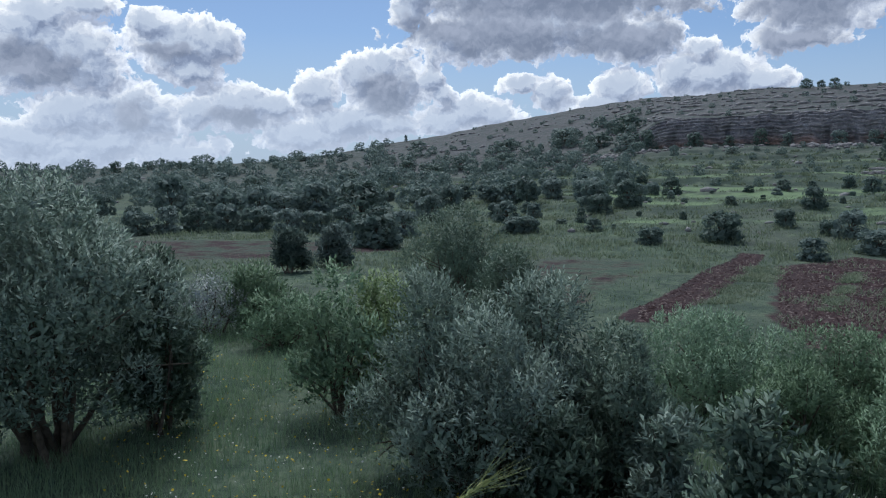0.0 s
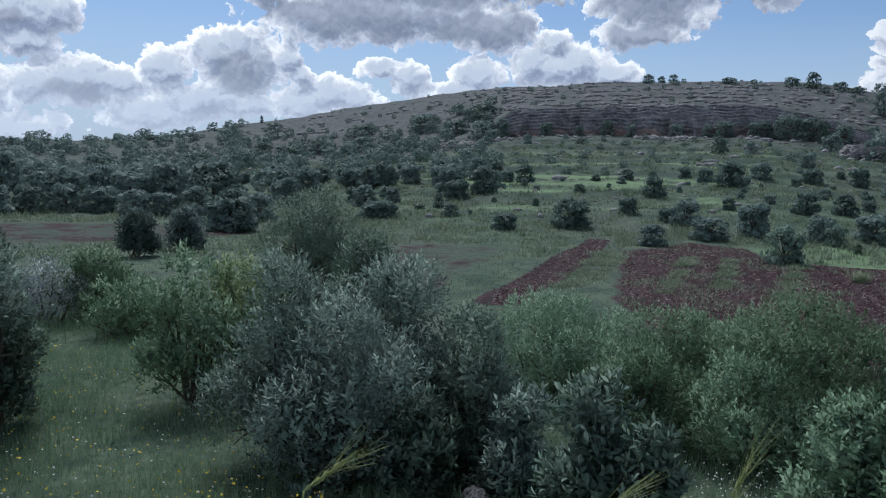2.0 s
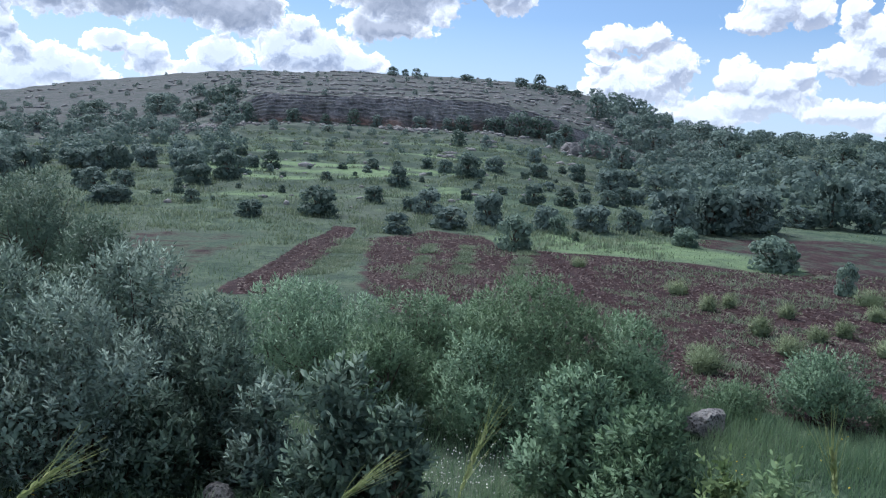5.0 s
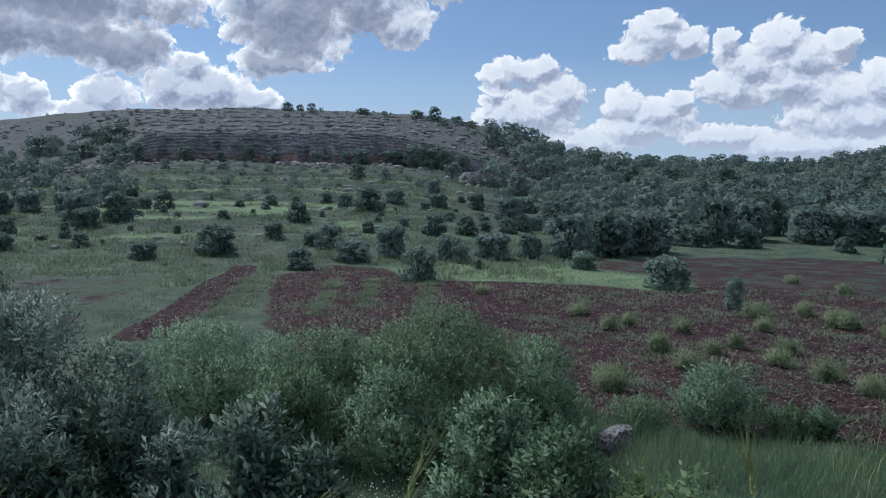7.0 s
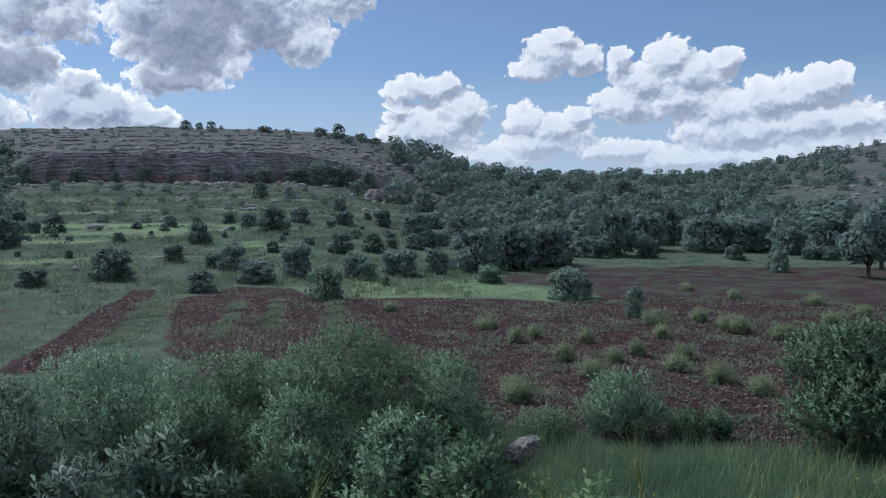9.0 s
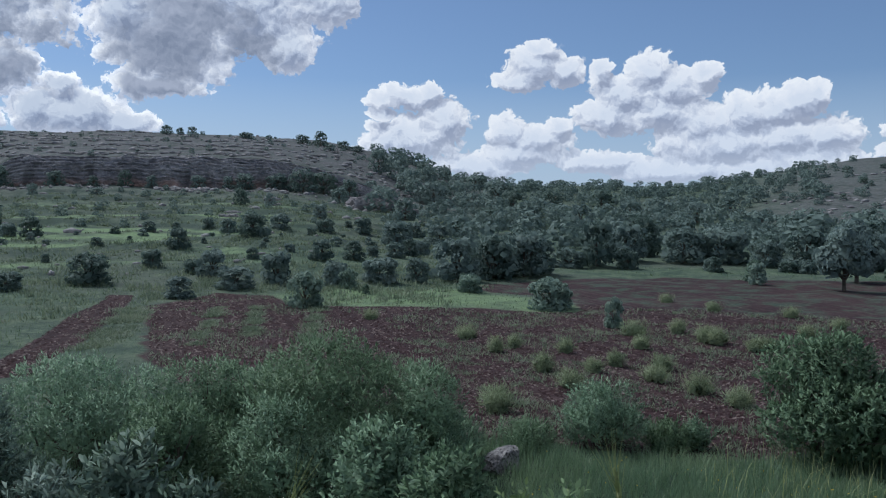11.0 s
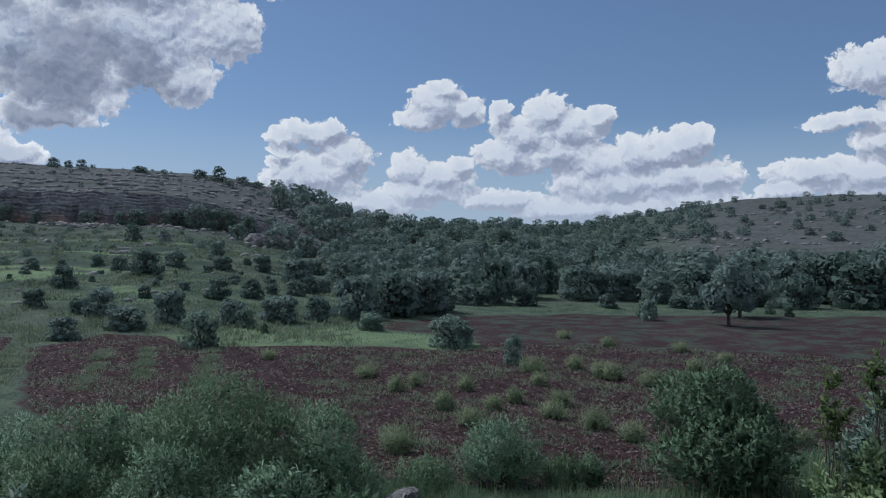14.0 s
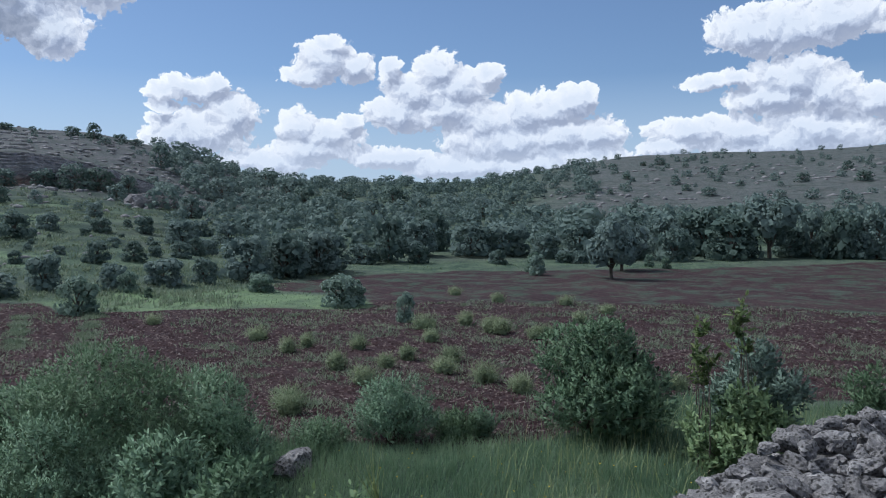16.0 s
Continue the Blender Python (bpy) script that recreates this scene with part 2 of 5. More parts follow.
def wave_noise(x, y, size, seed):
    """A cheap smooth noise between about -1 and 1: a few crossed waves."""
    rng = np.random.default_rng(seed)
    out = 0
    for _ in range(7):
        ang, k, ph = rng.uniform(0, 6.28), rng.uniform(0.6, 1.7) * 6.28 / size, rng.uniform(0, 6.28)
        out = out + np.sin((x * np.cos(ang) + y * np.sin(ang)) * k + ph)
    return out / 3.5


def land(x, y):
    """Height of the ground, and how far a place lies on a terrace's tread (1) or riser (-1)."""
    x, y = np.asarray(x, float), np.asarray(y, float)
    d = np.hypot(x, y) + 1e-6
    a = np.degrees(np.arctan2(x, y))
    foot, mid, crest = FOOT_D(a), MID_D(a), CREST_D(a)
    zm = EYE + mid * tan_deg(MID_EL(a))
    zt = EYE + (mid + 4) * tan_deg(MID_EL(a) + SCARP(a))
    zc = EYE + crest * tan_deg(CREST_EL(a))
    u = np.clip((d - foot) / (mid - foot), 0, 1)
    low = zm * (0.55 * u + 0.45 * u * u)
    rock = (zt - zm) * smooth(mid, mid + 3.5, d)
    v = np.clip((d - mid - 4) / (crest - mid - 4), 0, 1)
    high = (zc - zt) * (1.25 * v - 0.25 * v * v)
    back = np.minimum((d - crest).clip(0) * 0.16, (zc - 2.0).clip(0))
    z = np.where(d < mid, low, zm + rock + high) - back
    hill = smooth(0, 25, d - foot)
    z = z + hill * (0.30 * wave_noise(x, y, 26, 3) + 0.14 * wave_noise(x, y, 9, 4)) * (1 - 0.5 * smooth(0, 5, d - crest))
    phase = z * 5.0 + 2.0 * wave_noise(x, y, 34, 8)
    fine = z * 12.0 + 2.4 * wave_noise(x, y, 15, 9)
    slope = hill * smooth(mid - 2, mid - 12, d)
    z = z + slope * (0.20 * np.sin(phase) + 0.06 * np.sin(fine)) * (0.6 + 0.4 * wave_noise(x, y, 21, 10))
    tread = slope * (0.65 * np.cos(phase + 2.6) + 0.5 * np.cos(fine + 2.6)) * (0.7 + 0.3 * wave_noise(x, y, 12, 11))
    z = z + 0.05 * wave_noise(x, y, 5.5, 5) * smooth(2, 8, d)
    bank = 1.6 * (1 - smooth(1.6, 7.5, d))
    rear = smooth(100, 140, np.abs(a - 30.0))
    return z + np.maximum(bank, 1.6 * rear * (1 - smooth(40, 120, d))), tread


def height(x, y):
    """Height of the ground, for arrays or numbers."""
    return land(x, y)[0]


# ---------------------------------------------------------------- materials
def material(name):
    m = bpy.data.materials.new(name)
    m.use_nodes = True
    m.node_tree.nodes.clear()
    return m, m.node_tree


def finish(tree, colour, rough=0.9, bump=None, depth=0.02, strength=0.6, through=0.0, spec=0.3, light=None):
    """Principled surface, with an optional relief and some light let through (leaves)."""
    p = node(tree, "ShaderNodeBsdfPrincipled", [("Base Color", colour if isinstance(colour, bpy.types.NodeSocket) else (*colour, 1)),
                                                ("Roughness", rough), ("Specular IOR Level", spec)])
    if bump is not None:
        b = node(tree, "ShaderNodeBump", [("Height", bump), ("Distance", depth), ("Strength", strength)])
        tree.links.new(b.outputs[0], p.inputs["Normal"])
    top = p.outputs[0]
    if through:
        t = node(tree, "ShaderNodeBsdfTranslucent", [(0, light if light is not None else colour)])
        top = node(tree, "ShaderNodeMixShader", [(0, through), (1, top), (2, t.outputs[0])]).outputs[0]
    node(tree, "ShaderNodeOutputMaterial", [(0, top)])


def place(tree):
    return node(tree, "ShaderNodeTexCoord").outputs["Object"]


def world_place(tree):
    return node(tree, "ShaderNodeNewGeometry").outputs["Position"]


def noise_tex(tree, vec, scale, detail=4.0, rough=0.6):
    return node(tree, "ShaderNodeTexNoise", [("Vector", vec), ("Scale", scale), ("Detail", detail), ("Roughness", rough)]).outputs[0]


def leaf_material(name, dark, mid, pale, through=0.28, rough=0.45):
    """Leaves: every leaf (mesh island) a little different, each plant a little different."""
    m, t = material(name)
    isle = node(t, "ShaderNodeNewGeometry").outputs["Random Per Island"]
    each = node(t, "ShaderNodeObjectInfo").outputs["Random"]
    col = ramp(t, isle, [(0.0, dark), (0.55, mid), (0.93, mid), (1.0, pale)])
    patch = noise_tex(t, place(t), 1.6, 2.0)
    col = mix(t, ramp(t, patch, [(0.35, (0, 0, 0)), (0.7, (0.55, 0.55, 0.55))]), col, pale)
    hue = node(t, "ShaderNodeHueSaturation", [("Hue", maths(t, "MULTIPLY_ADD", each, 0.03, 0.485)), ("Saturation", maths(t, "MULTIPLY_ADD", each, -0.25, 1.05)),
                                              ("Value", maths(t, "MULTIPLY_ADD", each, 0.55, 0.72)), ("Color", col)]).outputs[0]
    finish(t, hue, rough, through=through, spec=0.18)
    return m


def bark_material(name, dark, pale):
    m, t = material(name)
    v = place(t)
    n = noise_tex(t, v, 14, 6)
    finish(t, ramp(t, n, [(0.3, dark), (0.7, pale)]), 0.95, n, 0.02)
    return m


# haze is put into the grey-green and far leaf colours as added blue
LEAF_NEAR = leaf_material("leaf_grey_green", (0.104, 0.162, 0.122), (0.175, 0.257, 0.191), (0.240, 0.314, 0.253), 0.30, 0.6)
LEAF_FRESH = leaf_material("leaf_fresh_green", (0.098, 0.173, 0.100), (0.160, 0.262, 0.146), (0.209, 0.307, 0.182), 0.32, 0.6)
LEAF_OLIVE = leaf_material("leaf_yellow_green", (0.104, 0.172, 0.072), (0.177, 0.266, 0.111), (0.291, 0.366, 0.157), 0.36, 0.6)
LEAF_BLUE = leaf_material("leaf_blue_grey", (0.18, 0.22, 0.22), (0.27, 0.31, 0.31), (0.37, 0.41, 0.41), 0.15)
LEAF_FAR = leaf_material("leaf_dark_oak", (0.092, 0.140, 0.125), (0.122, 0.178, 0.153), (0.167, 0.226, 0.184), 0.35, 0.7)
LEAF_PALE = leaf_material("leaf_pale_field_bush", (0.107, 0.165, 0.130), (0.150, 0.220, 0.162), (0.204, 0.285, 0.205), 0.35, 0.7)
BARK = bark_material("bark_grey_brown", (0.05, 0.04, 0.032), (0.15, 0.125, 0.10))


def grass_material(name, root, mid, tip):
    m, t = material(name)
    isle = node(t, "ShaderNodeNewGeometry").outputs["Random Per Island"]
    col = ramp(t, isle, [(0.0, root), (0.5, mid), (0.9, mid), (1.0, tip)])
    broad = noise_tex(t, world_place(t), 0.5, 3.0)
    col = mix(t, ramp(t, broad, [(0.38, (0, 0, 0)), (0.68, (0.6, 0.6, 0.6))]), col, tip)
    finish(t, col, 0.6, through=0.35, spec=0.25)
    return m


GRASS = grass_material("grass_blades", (0.097, 0.159, 0.088), (0.152, 0.239, 0.137), (0.275, 0.353, 0.202))
STRAW = grass_material("pale_seed_heads", (0.264, 0.312, 0.120), (0.360, 0.408, 0.180), (0.504, 0.504, 0.264))
WEED = grass_material("field_weeds", (0.100, 0.138, 0.090), (0.160, 0.208, 0.130), (0.250, 0.290, 0.187))
WEED_PALE = grass_material("pale_weed_clumps", (0.150, 0.195, 0.110), (0.230, 0.290, 0.165), (0.340, 0.390, 0.230))
TUFT = grass_material("hill_tufts", (0.081, 0.126, 0.066), (0.126, 0.180, 0.095), (0.198, 0.243, 0.135))


def petal_material(name, col):
    m, t = material(name)
    isle = node(t, "ShaderNodeNewGeometry").outputs["Random Per Island"]
    finish(t, mix(t, isle, col, tuple(c * 0.7 for c in col)), 0.7, through=0.2)
    return m


PETAL_WHITE, PETAL_YELLOW = petal_material("white_petals", (0.72, 0.72, 0.66)), petal_material("yellow_petals", (0.62, 0.48, 0.04))


def rock_material(name, dark, mid, pale, stain=None, size=1.0, lichen=0.0):
    """Limestone: grey with dark weathering, pale breaks and sometimes rusty stains."""
    m, t = material(name)
    v = world_place(t)
    big, small = noise_tex(t, v, 0.9 / size, 5), noise_tex(t, v, 9 / size, 6, 0.7)
    each = node(t, "ShaderNodeObjectInfo").outputs["Random"]
    f = maths(t, "ADD", maths(t, "MULTIPLY", big, 0.55), maths(t, "MULTIPLY", small, 0.45))
    col = ramp(t, f, [(0.36, dark), (0.5, mid), (0.66, pale)])
    if stain:
        s = ramp(t, noise_tex(t, v, 0.25 / size, 4), [(0.45, (0, 0, 0)), (0.62, (0.85, 0.85, 0.85))])
        col = mix(t, s, col, stain)
    if lichen:
        k = node(t, "ShaderNodeTexVoronoi", [("Vector", v), ("Scale", 22.0)]).outputs[0]
        col = mix(t, ramp(t, maths(t, "ADD", k, maths(t, "MULTIPLY", small, 0.7)), [(0.62, (lichen, lichen, lichen)), (0.78, (0, 0, 0))]), col, (0.035, 0.033, 0.03))
    col = node(t, "ShaderNodeHueSaturation", [("Value", maths(t, "MULTIPLY_ADD", each, 0.5, 0.75)), ("Color", col)]).outputs[0]
    finish(t, col, 0.93, f, 0.12 * size, 0.8)
    return m



def cliff_material():
    """Grey limestone with dark streaks running down and a rusty pink lower band."""
    m, t = material("weathered_limestone_face")
    v = world_place(t)
    big, small = noise_tex(t, v, 0.35, 5), noise_tex(t, v, 3.0, 6, 0.7)
    f = maths(t, "ADD", maths(t, "MULTIPLY", big, 0.5), maths(t, "MULTIPLY", small, 0.5))
    col = ramp(t, f, [(0.36, (0.16, 0.152, 0.166)), (0.5, (0.30, 0.282, 0.296)), (0.64, (0.44, 0.42, 0.42))])
    rust = node(t, "ShaderNodeAttribute")
    rust.attribute_name = "rust"
    col = mix(t, maths(t, "MULTIPLY", rust.outputs["Fac"], ramp(t, noise_tex(t, v, 0.3, 4), [(0.36, (0, 0, 0)), (0.55, (0.8, 0.8, 0.8))])), col, (0.40, 0.25, 0.20))
    down = node(t, "ShaderNodeMapping", [("Vector", v), ("Scale", (0.55, 0.55, 0.07))]).outputs[0]
    col = mix(t, ramp(t, noise_tex(t, down, 1.0, 4), [(0.50, (0, 0, 0)), (0.66, (0.6, 0.6, 0.6))]), col, (0.06, 0.06, 0.066))
    lying = node(t, "ShaderNodeSeparateXYZ", [(0, node(t, "ShaderNodeNewGeometry").outputs["True Normal"])]).outputs[2]
    turf = maths(t, "ADD", lying, maths(t, "MULTIPLY_ADD", small, 0.8, -0.4))
    col = mix(t, ramp(t, turf, [(0.55, (0, 0, 0)), (0.8, (0.85, 0.85, 0.85))]), col, (0.075, 0.085, 0.075))
    finish(t, col, 0.93, f, 0.25, 0.8, spec=0.15)
    return m


ROCK_FACE = cliff_material()
ROCK = rock_material("grey_limestone", (0.110, 0.106, 0.106), (0.235, 0.225, 0.222), (0.390, 0.375, 0.362), None, 1.0)
WALL_STONE = rock_material("lichened_field_stone", (0.050, 0.047, 0.048), (0.165, 0.156, 0.152), (0.36, 0.345, 0.33), None, 0.2, 0.9)
PEBBLE = rock_material("pale_field_pebble", (0.09, 0.06, 0.052), (0.18, 0.14, 0.125), (0.36, 0.32, 0.29), None, 0.1)


def ground_material():
    """Meadow, red ploughed earth and stony hillside, by the masks laid over the ground sheet."""
    m, t = material("meadow_and_red_earth")
    v = world_place(t)
    soil = node(t, "ShaderNodeAttribute")
    soil.attribute_name = "soil"
    stony = node(t, "ShaderNodeAttribute")
    stony.attribute_name = "stony"
    lush = node(t, "ShaderNodeAttribute")
    lush.attribute_name = "lush"
    n_big, n_mid, n_small = noise_tex(t, v, 0.09, 5), noise_tex(t, v, 0.7, 6, 0.65), noise_tex(t, v, 6.0, 6, 0.7)
    grass = ramp(t, maths(t, "ADD", maths(t, "MULTIPLY", n_mid, 0.5), maths(t, "MULTIPLY", n_small, 0.5)),
                 [(0.42, (0.033, 0.055, 0.039)), (0.50, (0.063, 0.094, 0.060)), (0.59, (0.106, 0.136, 0.086))])
    dry = ramp(t, n_small, [(0.3, (0.051, 0.064, 0.051)), (0.7, (0.108, 0.115, 0.095))])
    bright = ramp(t, n_small, [(0.3, (0.100, 0.156, 0.077)), (0.7, (0.179, 0.243, 0.123))])
    grass = mix(t, ramp(t, n_big, [(0.42, (0, 0, 0)), (0.62, (0.6, 0.6, 0.6))]), grass, dry)
    # cloud shadow over the brow is put into its colours, darkened here
    brown = ramp(t, maths(t, "ADD", maths(t, "MULTIPLY", n_mid, 0.4), maths(t, "MULTIPLY", n_small, 0.6)), [(0.40, (0.044, 0.055, 0.054)), (0.52, (0.090, 0.102, 0.100)), (0.62, (0.166, 0.174, 0.177))])
    ledge = node(t, "ShaderNodeMapping", [("Vector", v), ("Scale", (0.08, 0.08, 1.8))]).outputs[0]
    brown = mix(t, ramp(t, noise_tex(t, ledge, 1.0, 5.0, 0.65), [(0.48, (0, 0, 0)), (0.58, (0.75, 0.75, 0.75))]), brown, (0.036, 0.046, 0.038))
    grass = mix(t, maths(t, "MULTIPLY", stony.outputs["Fac"], 0.85), grass, brown)
    # low terraces: fresh grass on the treads, rank dark growth and bare edges on the risers
    terrace = node(t, "ShaderNodeAttribute")
    terrace.attribute_name = "terrace"
    # this contrast also stands in for step shading the sun barely gives
    step = maths(t, "ADD", terrace.outputs["Fac"], maths(t, "MULTIPLY_ADD", n_mid, 1.3, -0.65))
    grass = mix(t, ramp(t, maths(t, "MULTIPLY", step, -1.0), [(0.12, (0, 0, 0)), (0.55, (0.75, 0.75, 0.75))]), grass, (0.038, 0.059, 0.044))
    fresh = maths(t, "MULTIPLY", maths(t, "MULTIPLY_ADD", lush.outputs["Fac"], 0.9, 0.1), ramp(t, step, [(0.05, (0, 0, 0)), (0.5, (1, 1, 1))]))
    grass = mix(t, maths(t, "MULTIPLY", fresh, maths(t, "SUBTRACT", 1.0, stony.outputs["Fac"])), grass, bright)
    tongue = node(t, "ShaderNodeAttribute")
    tongue.attribute_name = "tongue"
    grass = mix(t, maths(t, "MULTIPLY", tongue.outputs["Fac"], ramp(t, n_mid, [(0.3, (0.3, 0.3, 0.3)), (0.6, (1, 1, 1))])), grass, bright)
    # furrows run along the strips
    turn = node(t, "ShaderNodeMapping", [("Vector", v), ("Rotation", (0, 0, radians(28)))]).outputs[0]
    furrow = node(t, "ShaderNodeTexWave", [("Vector", turn), ("Scale", 0.62), ("Distortion", 3.5), ("Detail", 3.0), ("Detail Scale", 2.0)])
    clod = maths(t, "ADD", maths(t, "MULTIPLY", furrow.outputs["Fac"], 0.12), maths(t, "MULTIPLY", n_small, 0.88))
    earth = ramp(t, clod, [(0.30, (0.015, 0.009, 0.010)), (0.5, (0.035, 0.020, 0.021)), (0.64, (0.060, 0.036, 0.036)), (0.72, (0.138, 0.105, 0.104))])
    earth = mix(t, ramp(t, noise_tex(t, v, 0.16, 4), [(0.45, (0, 0, 0)), (0.65, (0.4, 0.4, 0.4))]), earth, (0.070, 0.050, 0.046))
    edge = maths(t, "ADD", soil.outputs["Fac"], maths(t, "MULTIPLY_ADD", n_mid, 0.9, -0.45))
    col = mix(t, ramp(t, edge, [(0.42, (0, 0, 0)), (0.56, (1, 1, 1))]), grass, earth)
    # bare stone of the brow, its colour darkened for the same cloud shadow
    stone = ramp(t, n_small, [(0.3, (0.060, 0.060, 0.062)), (0.7, (0.150, 0.146, 0.146))])
    bare = maths(t, "MULTIPLY", stony.outputs["Fac"], ramp(t, n_mid, [(0.38, (0, 0, 0)), (0.58, (0.9, 0.9, 0.9))]))
    col = mix(t, bare, col, stone)
    finish(t, col, 0.95, maths(t, "ADD", n_mid, maths(t, "MULTIPLY", clod, 0.5)), 0.12, 0.7, spec=0.15)
    return m


GROUND = ground_material()


def earth_material():
    m, t = material("red_earth_clod")
    v = world_place(t)
    n = noise_tex(t, v, 8.0, 5, 0.7)
    isle = node(t, "ShaderNodeNewGeometry").outputs["Random Per Island"]
    col = ramp(t, maths(t, "ADD", maths(t, "MULTIPLY", n, 0.6), maths(t, "MULTIPLY", isle, 0.4)), [(0.25, (0.019, 0.011, 0.012)), (0.6, (0.043, 0.025, 0.025)), (0.8, (0.076, 0.050, 0.049))])
    finish(t, col, 0.95, n, 0.02, 0.5, spec=0.1)
    return m


EARTH = earth_material()
# ---------------------------------------------------------------- the ground: one sheet to the horizon
FIELD = [(6.4, 12), (7.4, 17.5), (12.0, 28.3), (15.8, 30.4), (17.5, 28.8), (16.2, 25.3), (17.9, 24.2), (19.4, 22.5), (21.5, 19.3), (23, 17.8),
         (25, 19.5), (26, 23), (26.4, 27.1), (31, 28.5), (36.7, 28.3), (42, 25.4), (51.7, 14.1), (64, 3), (72, -15), (30, -14), (17, -1),
         (14.4, 3.9), (10.7, 4.5), (7.8, 8.4)]
STRIP = [(3.9, 17.4), (4.4, 18.7), (9.4, 27.7), (12.2, 32.5), (13.0, 31.9), (9.8, 25.4), (5.8, 18.8), (5.1, 17.0)]
OLD_FIELD = [(1, 20), (3, 31), (10, 31.5), (4, 19)]
VALLEY_FIELD = [(-17, 41), (-2, 39.5), (-1, 33.5), (-9, 30), (-15, 31)]
TONGUE = [(16.2, 25.3), (17.9, 24.2), (19.4, 22.5), (21.5, 19.3), (20, 13), (23, 13.5), (25.5, 21), (26, 27), (20, 29.5), (17.5, 28.8)]


def inside(poly, x, y, soft):
    """1 inside a plan outline, 0 outside, blended over soft metres."""
    poly = np.array(poly, float)
    nxt = np.roll(poly, -1, 0)
    hit = np.zeros(np.shape(x), bool)
    dist = np.full(np.shape(x), 1e9)
    for (ax, ay), (bx, by) in zip(poly, nxt):
        cross = ((ay > y) != (by > y)) & (x < (bx - ax) * (y - ay) / (by - ay + 1e-9) + ax)
        hit ^= cross
        u = np.clip(((x - ax) * (bx - ax) + (y - ay) * (by - ay)) / ((bx - ax) ** 2 + (by - ay) ** 2), 0, 1)
        dist = np.minimum(dist, np.hypot(x - ax - u * (bx - ax), y - ay - u * (by - ay)))
    return np.clip(0.5 + np.where(hit, dist, -dist) / soft, 0, 1)


def soil_at(x, y):
    far = 1 - 0.46 * smooth(18, 32, np.hypot(x, y)) * smooth(38, 48, np.degrees(np.arctan2(x, y)))
    s = np.maximum(inside(FIELD, x, y, 1.4) * far, inside(STRIP, x, y, 0.5))
    s = np.maximum(s, 0.50 * inside(VALLEY_FIELD, x, y, 2.0))
    return np.maximum(s, 0.45 * inside(OLD_FIELD, x, y, 2.0))


def stony_at(x, y):
    d, a = np.hypot(x, y), np.degrees(np.arctan2(x, y))
    up = smooth(-25, 20, d - MID_D(a))
    return up * (1 - smooth(42, 50, a)) * smooth(-12, 2, a) + up * smooth(62, 70, a) * 0.8 + 0.45 * up * (1 - smooth(-12, 2, a))


def lush_at(x, y):
    d, a = np.hypot(x, y), np.degrees(np.arctan2(x, y))
    return smooth(6, 14, a) * (1 - smooth(27, 38, a)) * smooth(28, 38, d) * (1 - smooth(75, 105, d))


def mesh_from(name, verts, faces, mats, smooth_faces=False, normals=None):
    me = bpy.data.meshes.new(name)
    verts = np.asarray(verts, np.float32)
    faces = np.asarray(faces, np.int32)
    me.vertices.add(len(verts))
    me.vertices.foreach_set("co", verts.ravel())
    k = faces.shape[1]
    me.loops.add(faces.size)
    me.loops.foreach_set("vertex_index", faces.ravel())
    me.polygons.add(len(faces))
    me.polygons.foreach_set("loop_start", np.arange(0, faces.size, k, dtype=np.int32))
    me.polygons.foreach_set("loop_total", np.full(len(faces), k, np.int32))
    me.update(calc_edges=True)
    for m in (mats if isinstance(mats, (list, tuple)) else [mats]):
        me.materials.append(m)
    if smooth_faces:
        me.polygons.foreach_set("use_smooth", np.ones(len(me.polygons), bool))
    if normals is not None:
        me.polygons.foreach_set("use_smooth", np.ones(len(me.polygons), bool))
        me.normals_split_custom_set_from_vertices(np.asarray(normals, np.float32).tolist())
    return me


def grid_faces(rows, cols, closed=False):
    i, j = np.meshgrid(np.arange(rows - 1), np.arange(cols if closed else cols - 1), indexing="ij")
    jn = (j + 1) % cols
    return np.stack([i * cols + j, i * cols + jn, (i + 1) * cols + jn, (i + 1) * cols + j], -1).reshape(-1, 4)


def build_ground():
    bearings = np.concatenate([np.arange(-180, -46, 4.0), np.arange(-46, 106, 0.36), np.arange(106, 180, 4.0)])
    rings = np.concatenate([[0.02], np.geomspace(0.6, 27.5, 110), np.arange(28, 110, 0.45), np.arange(110, 320, 1.7), np.geomspace(322, 3500, 28)])
    d, a = np.meshgrid(rings, np.radians(bearings), indexing="ij")
    x, y = d * np.sin(a), d * np.cos(a)
    verts = np.stack([x, y, height(x, y)], -1).reshape(-1, 3)
    me = mesh_from("ground", verts, grid_faces(len(rings), len(bearings), True)[:, ::-1], GROUND, True)
    for key, f in (("soil", soil_at), ("stony", stony_at), ("lush", lush_at), ("tongue", lambda x, y: inside(TONGUE, x, y, 1.0)), ("terrace", lambda x, y: land(x, y)[1])):
        me.attributes.new(key, "FLOAT", "POINT").data.foreach_set("value", f(x, y).ravel().astype(np.float32))
    return tagged(new("ground", me), "green meadow with red ploughed earth below a stony hill", "ground", kind="structure")


build_ground()
# ---------------------------------------------------------------- plants
def unit(v):
    return v / (np.linalg.norm(v, axis=-1, keepdims=True) + 1e-9)


def across(d, rng):
    """A random direction square to each of d."""
    return unit(np.cross(d, rng.normal(size=d.shape)))


